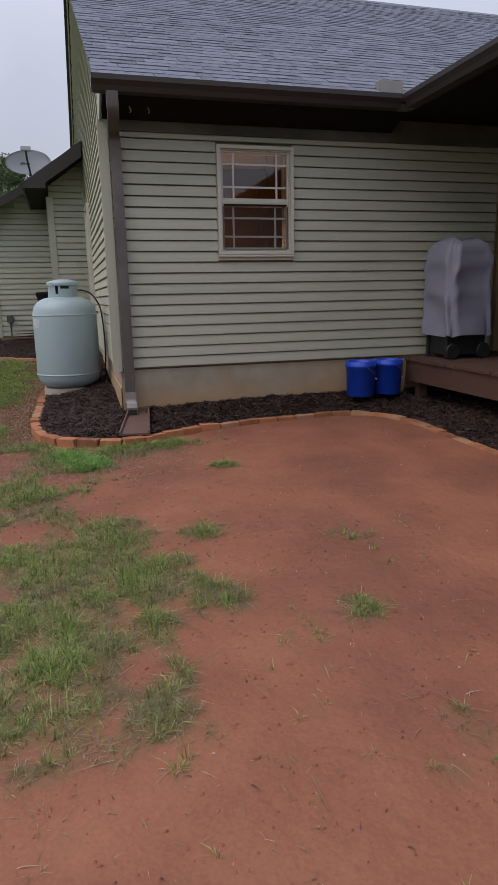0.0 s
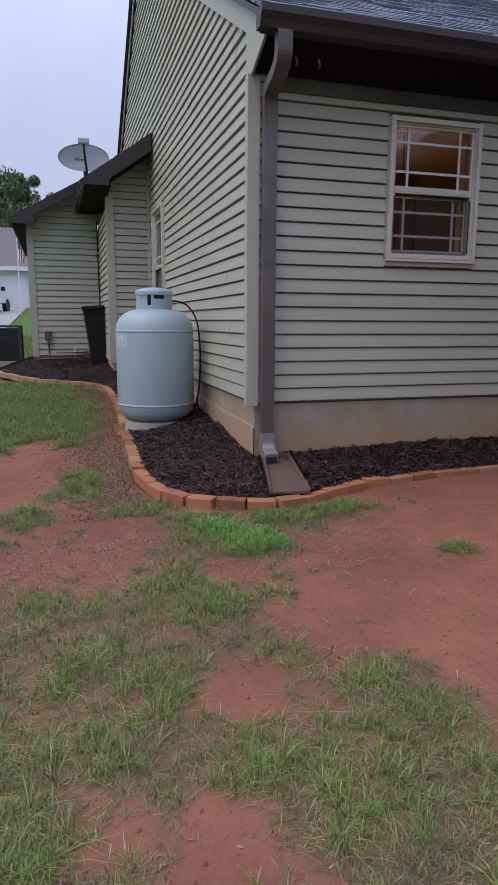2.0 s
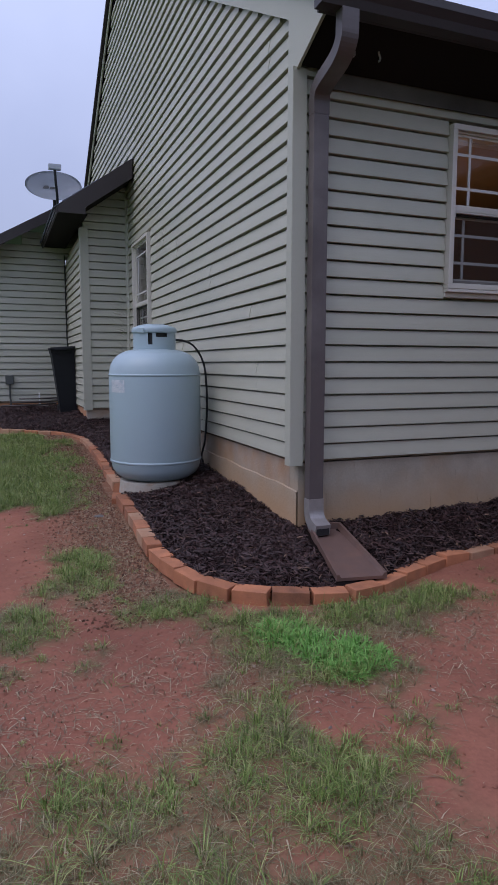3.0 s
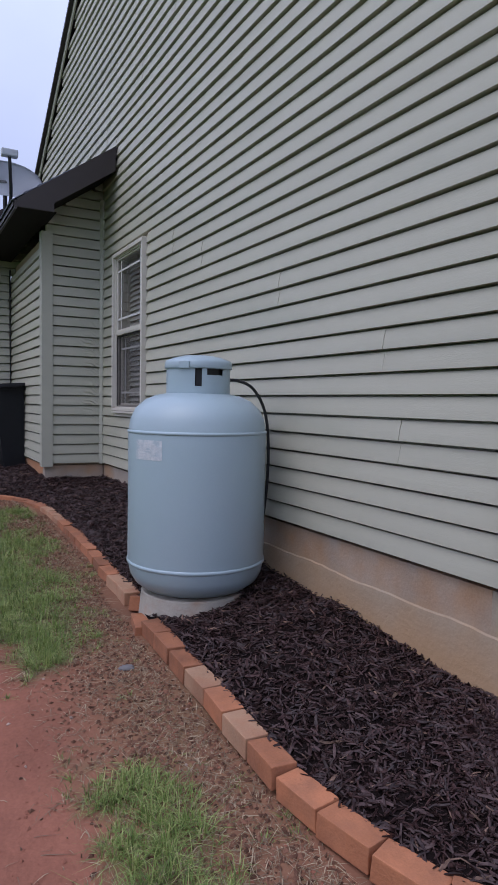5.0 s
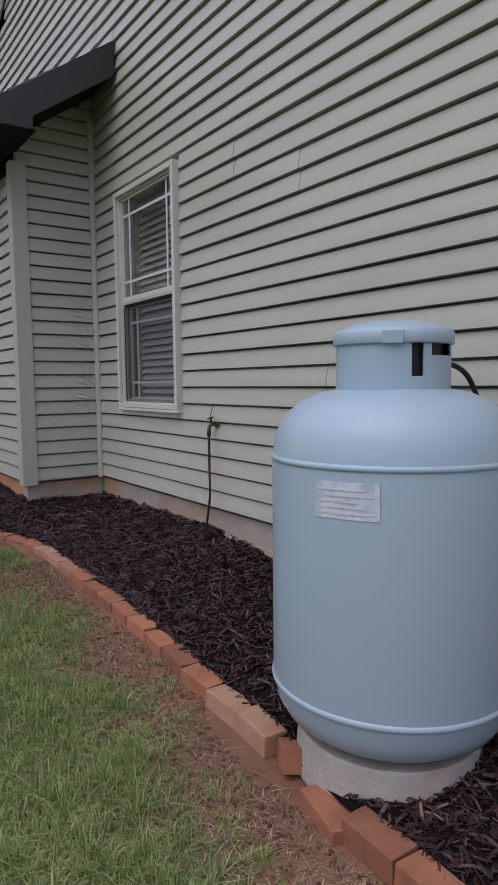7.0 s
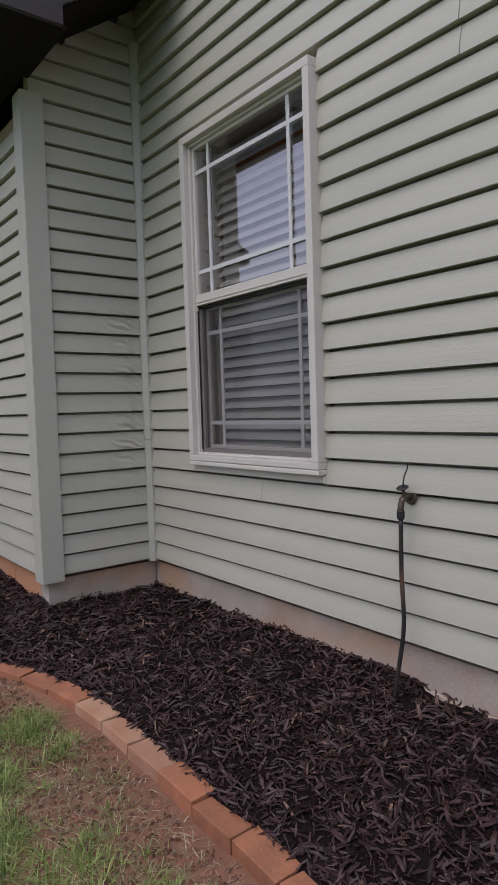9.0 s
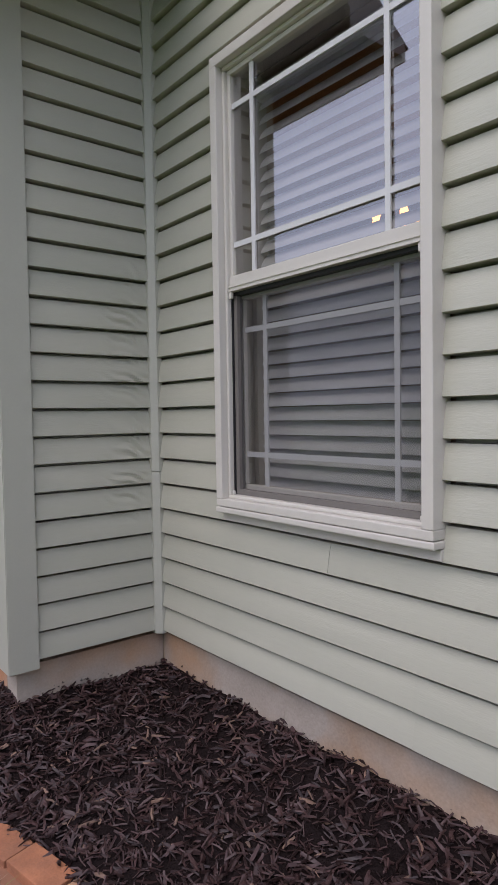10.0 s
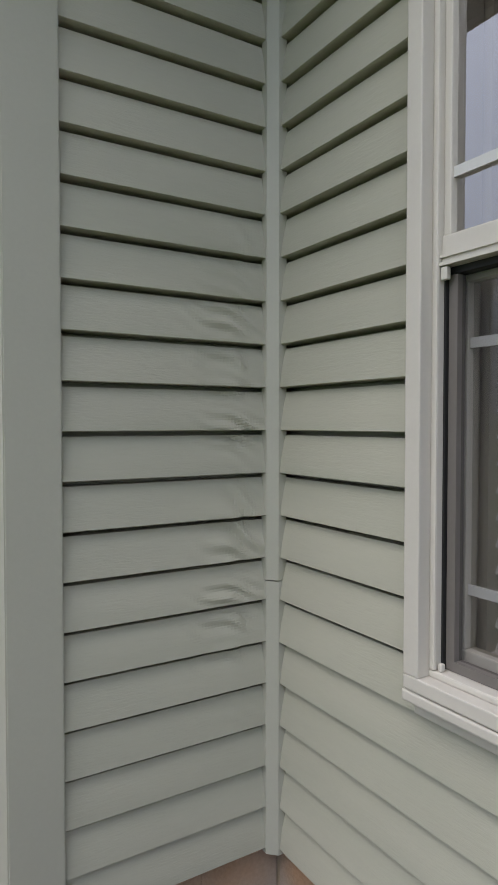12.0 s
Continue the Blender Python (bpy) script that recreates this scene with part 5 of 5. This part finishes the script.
gable_house((-7.3, 47.5, ground_z(-5, 47.5)))


def pickup(place):
    ob = thing("pickup_truck", place, "parked white pickup truck with dark windows", "truck")
    part("body", prism([(-2.7, 0.5), (-2.7, 1.1), (-0.6, 1.12), (1.3, 1.12), (2.6, 1.02), (2.75, 0.9), (2.75, 0.5)], "y", -0.95, 0.95), M_CAR, ob)
    part("cab", prism([(-0.65, 1.12), (-0.5, 1.78), (0.5, 1.82), (1.35, 1.12)], "y", -0.82, 0.82), M_CAR, ob)
    part("rear_window", boxes((-0.67, -0.60, -0.68, 0.68, 1.22, 1.66)), M_CARGLASS, ob)
    for s in (-1, 1):
        part("side_window", prism([(-0.4, 1.2), (-0.32, 1.66), (0.45, 1.68), (1.05, 1.2)], "y", s * 0.822, s * 0.835), M_CARGLASS, ob)
        part("tail_lamp", boxes((-2.72, -2.69, s * 0.88 - 0.07, s * 0.88 + 0.07, 0.75, 1.08)), M_REDLAMP, ob)
        part("mirror", boxes((0.8, 0.95, s * 1.03 - 0.1, s * 1.03 + 0.1, 1.15, 1.38), bevel=0.02), M_BLACK, ob)
    part("bumper", boxes((-2.85, -2.7, -0.95, 0.95, 0.45, 0.68), bevel=0.02), M_CHROME, ob)
    for x in (-1.7, 1.75):
        for s in (-1, 1):
            w = part("wheel", lathe([(0.05, -0.12), (0.34, -0.12), (0.38, -0.09), (0.38, 0.09), (0.34, 0.12), (0.05, 0.12)], 28), M_BLACK, ob)
            w.matrix_basis = pose(x, s * 0.86, 0.38, 90, 0, 0)
            part("rim", lathe([(0.03, -0.125), (0.22, -0.13), (0.24, -0.122)], 20), M_CHROME, w)
    return ob


pickup(Matrix.Translation((-4.75, 40.0, ground_z(-4.75, 40) + 0.06)) @ Matrix.Rotation(radians(76), 4, "Z"))


def tree(place, height, spread, seed, label):
    rng = random.Random(seed)
    ob = thing("tree", place, label, "tree")
    tr = bmesh.new()
    tube([(0, 0, -0.3), (0.05, 0.02, height * 0.25), (0.0, 0.1, height * 0.55)], 0.22, 8, bm=tr)
    tips = []
    for i in range(13):
        a, z = rng.uniform(0, 6.28), height * rng.uniform(0.22, 0.6)
        e = Vector((math.cos(a) * spread * rng.uniform(0.4, 0.85), math.sin(a) * spread * rng.uniform(0.4, 0.85), z + height * rng.uniform(0.12, 0.38)))
        tube([(0, 0, z), tuple(e * 0.5 + Vector((0, 0, z * 0.55))), tuple(e)], 0.06, 5, bm=tr)
        tips.append(e)
    part("trunk", tr, M_BARK, ob)
    tips += [Vector((rng.gauss(0, 0.32) * spread, rng.gauss(0, 0.32) * spread, height * rng.uniform(0.45, 0.98))) for _ in range(34)]
    verts, faces = [], []
    for tip in tips:
        rr = spread * rng.uniform(0.14, 0.30)
        for _ in range(760):
            d = Vector((rng.gauss(0, 1), rng.gauss(0, 1), rng.gauss(0, 0.75)))
            p = tip + d.normalized() * rr * rng.random() ** 0.4
            s = rng.uniform(0.07, 0.16)
            m = Matrix.Rotation(rng.uniform(0, 6.28), 3, "Z") @ Matrix.Rotation(rng.uniform(-1.2, 1.2), 3, "X")
            n0 = len(verts)
            verts += [p + m @ Vector(q) * s for q in ((-0.5, 0, 0), (0, -1, 0.15), (0.5, 0, 0), (0, 1, 0.15))]
            faces.append((n0, n0 + 1, n0 + 2, n0 + 3))
    part("crown", raw_mesh("crown", verts, faces, M_LEAF), M_LEAF, ob)
    return ob


tree((-3.6, 62, 2.6), 11.2, 3.6, 31, "leafy green tree rising behind the neighbour's roof")
tree((-8.6, 66, 2.6), 10.5, 4.4, 32, "leafy green tree rising behind the neighbour's roof")
tree((-17, 60, 2.6), 14, 5.0, 33, "leafy green tree rising behind the neighbour's roof")

flagpole = thing("flagpole", (-2.56, 38.0, ground_z(-2.56, 38.0)), "white flagpole with a limp striped flag by the driveway", "flagpole")
part("pole", tube([(0, 0, 0), (0, 0, 1.9), (0, 0, 3.85)], 0.03, 8), M_PVC, flagpole)
M_FLAG_RED = mat("red_flag_cloth", (0.36, 0.06, 0.06), 0.8)
M_FLAG_BLUE = mat("blue_flag_cloth", (0.06, 0.08, 0.22), 0.8)
for k in range(6):
    fold = smooth_line([(0.03 + 0.055 * k, 0.02 * math.sin(2.1 * k), 3.65 - 0.05 * k), (0.05 + 0.05 * k, 0.03 * math.sin(1.3 * k), 3.2 - 0.06 * k), (0.04 + 0.04 * k, 0.0, 2.75 - 0.03 * k)], 4)
    part("flag_fold", tube(fold, 0.03, 6), M_FLAG_RED if k % 2 else M_PVC, flagpole)
part("flag_canton", tube([(0.07, -0.03, 3.66), (0.09, -0.035, 3.5), (0.1, -0.03, 3.3)], 0.06, 8), M_FLAG_BLUE, flagpole)

# ---- grass, weeds and litter ----
# thick patches and bare ones: centre and half widths
THICK = [(0.19, 4.0, 0.31, 0.36), (-0.58, 4.41, 0.14, 0.26), (-0.26, 4.98, 0.26, 0.15), (-0.87, 7.0, 0.22, 0.42), (0.09, 3.62, 0.16, 0.10), (-0.83, 4.05, 0.28, 0.18), (-1.02, 3.75, 0.14, 0.2),
         (-0.25, 3.71, 0.14, 0.22), (1.08, 5.06, 0.15, 0.12), (0.60, 5.90, 0.5, 0.16), (0.24, 2.34, 0.12, 0.13), (1.17, 2.72, 0.08, 0.09), (0.62, 3.07, 0.15, 0.16), (-0.13, 2.73, 0.21, 0.18),
         (0.28, 4.12, 0.22, 0.20), (-0.04, 3.55, 0.20, 0.30), (0.70, 3.87, 0.17, 0.12), (-0.27, 4.91, 0.26, 0.2), (-0.39, 5.18, 0.14, 0.15), (-1.15, 6.34, 0.17, 0.27), (-0.44, 6.36, 0.26, 0.2),
         (0.48, 5.76, 0.16, 0.18), (-0.82, 8.9, 0.24, 0.62), (-0.95, 9.6, 0.4, 0.9), (-0.5, 11.4, 0.14, 0.14), (-0.75, 10.4, 0.3, 0.3), (-0.8, 11.2, 0.32, 0.32), (0.3, 3.3, 0.2, 0.25), (-0.4, 3.1, 0.25, 0.2)]
BARE = [(0.80, 4.6, 0.50, 0.55), (-0.67, 5.72, 0.21, 0.34), (-0.57, 3.62, 0.13, 0.15), (-1.14, 7.15, 0.18, 0.32), (-1.08, 5.66, 0.20, 0.34), (-0.32, 4.22, 0.13, 0.12), (0.36, 4.58, 0.34, 0.22),
        (0.21, 2.62, 0.07, 0.13), (-0.72, 7.95, 0.26, 0.22), (-0.42, 8.04, 0.12, 0.40), (0.9, 3.4, 0.2, 0.3), (-0.1, 5.2, 0.12, 0.16)]


def nearest_patch(patches, x, y):
    v = 0.0
    for cx, cy, rx, ry in patches:
        d2 = ((x - cx) / rx) ** 2 + ((y - cy) / ry) ** 2
        if d2 < 5:
            v = max(v, math.exp(-0.75 * d2))
    return v


def lawn_cover(x, y):
    """How thick the grass stands at a place, 0 to 1."""
    n1, n2, n3 = noise.noise((x * 3, y * 3, 11)), noise.noise((x * 8, y * 8, 4)), noise.noise((x * 19, y * 19, 2))
    lawn = clamp((-0.60 - x + 0.15 * n1) / 0.25, 0, 1) * clamp((y - 8.2 + 0.5 * n1) / 0.6, 0, 1)
    west = clamp((-1.5 - x) / 0.5, 0, 1) * 0.8
    thin = 0.64 * clamp((0.55 - x + 0.5 * n1) / 0.3, 0, 1) * clamp((y - 2.0) / 0.5, 0, 1) * clamp((6.3 - y) / 0.3, 0, 1)
    v = max(nearest_patch(THICK, x, y) * 1.1, lawn * 1.35, west, thin) + 0.36 * n1 + 0.42 * n2 + 0.32 * n3 - 0.13
    v -= 1.05 * nearest_patch(BARE, x, y)
    return clamp((v - 0.08) / 0.62, 0, 1)


CX0, CY0, CELL = -4.0, 0.0, 0.03
cover = np.array([[lawn_cover(CX0 + i * CELL, CY0 + j * CELL) for i in range(200)] for j in range(425)])


def turf(x, y):
    i, j = int((x - CX0) / CELL), int((y - CY0) / CELL)
    return float(cover[j, i]) if 0 <= i < 200 and 0 <= j < 425 else 0.0


def inside_bed(x, y):
    if x > (-0.27 if 9.2 < y < 11.2 else -0.36) and y > 6.12 + (0.3 if x > 0.9 else 0.0) and not (x < -0.1 and y < 6.55 - 0.8 * (x + 0.1) - 0.2):
        return True
    return y > 12.3 and x > -1.2


def blades(name, spots, material, lo, hi, width, lean, label, category="grass"):
    """Bent tapering blades; a spot is x, y and, in a tuft, the way that the blade leans and the tuft's height."""
    r2 = np.random.RandomState(len(spots))
    n = len(spots)
    xy = np.array([p[:2] for p in spots])
    z = np.array([ground_z(p[0], p[1]) for p in spots]) - 0.004
    h = r2.uniform(lo, hi, n) * np.array([p[3] if len(p) > 3 else 1.0 for p in spots])
    a = np.array([p[2] if len(p) > 2 else 0.0 for p in spots]) + (r2.normal(0, 0.5, n) if len(spots[0]) > 2 else r2.uniform(0, 6.283, n))
    L = np.abs(r2.normal(0, lean, n)) + 0.12
    w = width * r2.uniform(0.6, 1.3, n)
    d = np.stack([np.cos(a), np.sin(a)], 1)
    s = np.stack([-d[:, 1], d[:, 0]], 1) * w[:, None]
    mid, tip = xy + d * (h * L * 0.35)[:, None], xy + d * (h * L)[:, None]
    mz, tz = z + h * 0.6 / (1 + 0.5 * L), z + h / (1 + 1.1 * L)
    pts = np.stack([np.column_stack([xy - s, z]), np.column_stack([xy + s, z]), np.column_stack([mid + s * 0.7, mz]), np.column_stack([mid - s * 0.7, mz]), np.column_stack([tip, tz])], 1).reshape(-1, 3)
    base = np.arange(n) * 5
    faces = [f for b in base.tolist() for f in ((b, b + 1, b + 2, b + 3), (b + 3, b + 2, b + 4))]
    return tagged(new(name, raw_mesh(name, pts.tolist(), faces, material)), label, category, kind="stuff")


def tuft(rng, x, y, count, spread, tall):
    """Blades that fan out from one root."""
    out = []
    for _ in range(count):
        a, r = rng.uniform(0, 6.283), spread * math.sqrt(rng.random())
        out.append((x + r * math.cos(a), y + r * math.sin(a), a, tall * (1.15 - 0.4 * r / spread)))
    return out


rng = random.Random(5)
green, dry = [], []
for _ in range(135000):
    y, x = rng.uniform(0.4, 12.7), rng.uniform(-3.4, 1.6)
    t = turf(x, y)
    if rng.random() > (t * 0.72 + 0.006) * clamp((x + 3.4) / 0.9, 0, 1) or inside_bed(x, y):
        continue
    hue = 0.36 + 1.15 * noise.noise((x * 3.6, y * 3.6, 21)) + 0.55 * clamp((y - 6.6) / 1.0, 0, 1) + 0.3 * nearest_patch(THICK, x, y)
    lush = rng.random() < clamp(hue * (0.45 + 0.55 * t), 0.06, 0.95)
    tall = (0.45 + 0.75 * t) * rng.uniform(0.7, 1.35) * (1.0 + 0.5 * noise.noise((x * 9, y * 9, 14)))
    (green if lush else dry).extend(tuft(rng, x, y, rng.randint(9, 18), rng.uniform(0.008, 0.022), tall))
blades("grass", green, M_GRASS, 0.028, 0.080, 0.0016, 1.0, "thin tufts of green lawn grass in clay")
blades("dry_grass", dry, M_GRASS_DRY, 0.018, 0.058, 0.0012, 1.5, "sparse dry yellowish grass and straw")
straw = []
for _ in range(330000):
    y, x = rng.uniform(1.0, 12.4), rng.uniform(-1.8, 2.0)
    near_edge = math.exp(-((x + 0.50) / 0.30) ** 2) if y > 6.4 else (0.5 * math.exp(-((y - 5.6) / 0.4) ** 2) if x < 1.0 else 0.0)
    if not inside_bed(x, y) and rng.random() < 0.95 * near_edge + 0.34 * turf(x, y) + 0.012:
        straw.append((x, y))
blades("straw_litter", straw, M_STRAW, 0.009, 0.038, 0.0021, 2.4, "trampled straw and dead grass on clay", "straw")
far = []
for _ in range(40000):
    x, y = rng.uniform(-6, -1.2), rng.uniform(12.4, 24)
    if not (y < 15.9 and x > -2.6):
        far.append((x, y))
blades("far_grass", far, M_GRASS, 0.05, 0.10, 0.006, 0.7, "mown green lawn beyond the house")

weeds = []
for cx, cy, rx, ry, count in ((-0.03, 5.82, 0.15, 0.13, 60), (0.13, 5.53, 0.18, 0.15, 85), (0.05, 5.68, 0.13, 0.12, 30)):
    for _ in range(count):
        a, r = rng.uniform(0, 6.283), math.sqrt(rng.random())
        weeds += tuft(rng, cx + rx * r * math.cos(a), cy + ry * r * math.sin(a), rng.randint(10, 16), 0.016, rng.uniform(0.6, 1.2) * (1.15 - 0.4 * r))
blades("weed_patch", weeds, M_WEED, 0.045, 0.105, 0.0036, 0.9, "bright green broad-bladed weeds by the bricks", "weeds")

# thatch under the grass shows on the ground sheet
def thatch(x, y):
    """Share of living and dead turf over the clay; the worn yard fades unevenly into lawn."""
    n1 = noise.noise((x * 0.7, y * 0.7, 31)) + 0.5 * noise.noise((x * 2.3, y * 2.3, 7))
    inner = max(min(0.78 + 0.14 * clamp((y - 6.8) / 1.2, 0, 1), turf(x, y) * 0.98), (0.42 + 0.3 * n1) * math.exp(-((x + 0.48) / 0.30) ** 2) * (6.4 < y < 12.6))
    lawn = max(clamp((-2.5 - x + 0.9 * n1) / 1.4, 0, 1), clamp((-1.0 - y + 1.2 * n1) / 2.0, 0, 1), clamp((y - 15.2 + n1) / 1.5, 0, 1),
               clamp((-1.5 - x + 0.4 * n1) / 0.5, 0, 1) * clamp((y - 12.4 + 0.6 * n1) / 1.2, 0, 1), clamp((x - 5.5 + n1) / 2.0, 0, 1))
    return max(inner, lawn)


at = ground.data.attributes.new("thatch", "FLOAT", "POINT")
at.data.foreach_set("value", [thatch(v[0], v[1]) for v in gv])
gn, gl_ = M_CLAY.node_tree.nodes, M_CLAY.node_tree.links
att = gn.new("ShaderNodeAttribute")
att.attribute_name = "thatch"
gmix = gn.new("ShaderNodeMix")
gmix.data_type = "RGBA"
bsdf = gn["Principled BSDF"]
src = bsdf.inputs["Base Color"].links[0].from_socket
gl_.new(att.outputs["Fac"], gmix.inputs["Factor"])
gl_.new(src, gmix.inputs["A"])
tone = gn.new("ShaderNodeValToRGB")
tone.color_ramp.elements[0].position, tone.color_ramp.elements[1].position = 0.8, 1.0
tone.color_ramp.elements[0].color, tone.color_ramp.elements[1].color = (0.158, 0.118, 0.062, 1), (0.085, 0.150, 0.035, 1)
gl_.new(att.outputs["Fac"], tone.inputs["Fac"])
gl_.new(tone.outputs["Color"], gmix.inputs["B"])
gl_.new(gmix.outputs["Result"], bsdf.inputs["Base Color"])


def pebbles(name, count, lo, hi, material, label, where, seed):
    r2 = random.Random(seed)
    verts, faces = [], []
    for _ in range(count):
        x, y = where(r2)
        if inside_bed(x, y):
            continue
        s = r2.uniform(lo, hi)
        z = ground_z(x, y) + s * 0.15
        m = Matrix.Rotation(r2.uniform(0, 6.28), 3, "Z")
        n0 = len(verts)
        for q in ((-1, 0, 0), (0, -0.7, 0), (1, 0, 0), (0, 0.7, 0), (0.15, 0.1, 0.55), (0, 0, -0.4)):
            v = m @ Vector((q[0] * s * r2.uniform(0.6, 1.2), q[1] * s * r2.uniform(0.6, 1.2), q[2] * s))
            verts.append((x + v.x, y + v.y, z + v.z))
        for i in range(4):
            faces += [(n0 + i, n0 + (i + 1) % 4, n0 + 4), (n0 + (i + 1) % 4, n0 + i, n0 + 5)]
    return tagged(new(name, raw_mesh(name, verts, faces, material)), label, "pebbles", kind="stuff")


pebbles("clay_crumbs", 9000, 0.003, 0.012, M_CLAY, "crumbs of red clay on the yard", lambda r: (r.uniform(-1.8, 3.2), r.uniform(0.6, 12)), 51)
M_CLOD = mat("crumbled_dirt", (0.17, 0.085, 0.055), 0.9, rand=1.0, amount=0.3, spec=0.1)
pebbles("dirt_clods", 11000, 0.004, 0.015, M_CLOD, "loose clods of dirt along the bricks", lambda r: (r.gauss(-0.52, 0.17), r.uniform(6.2, 12.2)), 53)
pebbles("pebbles", 420, 0.004, 0.013, M_PEBBLE, "small pale pebbles on the clay", lambda r: (r.uniform(-1.5, 2.8), r.uniform(0.8, 11)) if r.random() < 0.8 else (r.gauss(-0.05, 0.22), r.gauss(5.35, 0.2)), 52)
M_LITTER = mat("brown_leaf_litter", (0.10, 0.055, 0.035), 0.8, rand=0.8)
litter = [(rng.uniform(-1.6, 2.8), rng.uniform(0.8, 11.5)) for _ in range(900)]
blades("leaf_litter", [p for p in litter if not inside_bed(*p)], M_LITTER, 0.008, 0.028, 0.0035, 2.2, "bits of brown leaf and straw on clay")

# a flat grey stone in the bare strip by the bricks
stone = thing("stone", (-0.52, 8.12, ground_z(-0.52, 8.12)), "small flat grey stone lying on bare clay", "stone")
sb = bmesh.new()
bmesh.ops.create_icosphere(sb, subdivisions=2, radius=1.0)
for v in sb.verts:
    k = 1 + 0.22 * noise.noise(v.co * 1.7)
    v.co = Vector((v.co.x * 0.038 * k, v.co.y * 0.026 * k, v.co.z * 0.012 * k + 0.006))
part("stone_body", sb, M_STONE, stone)
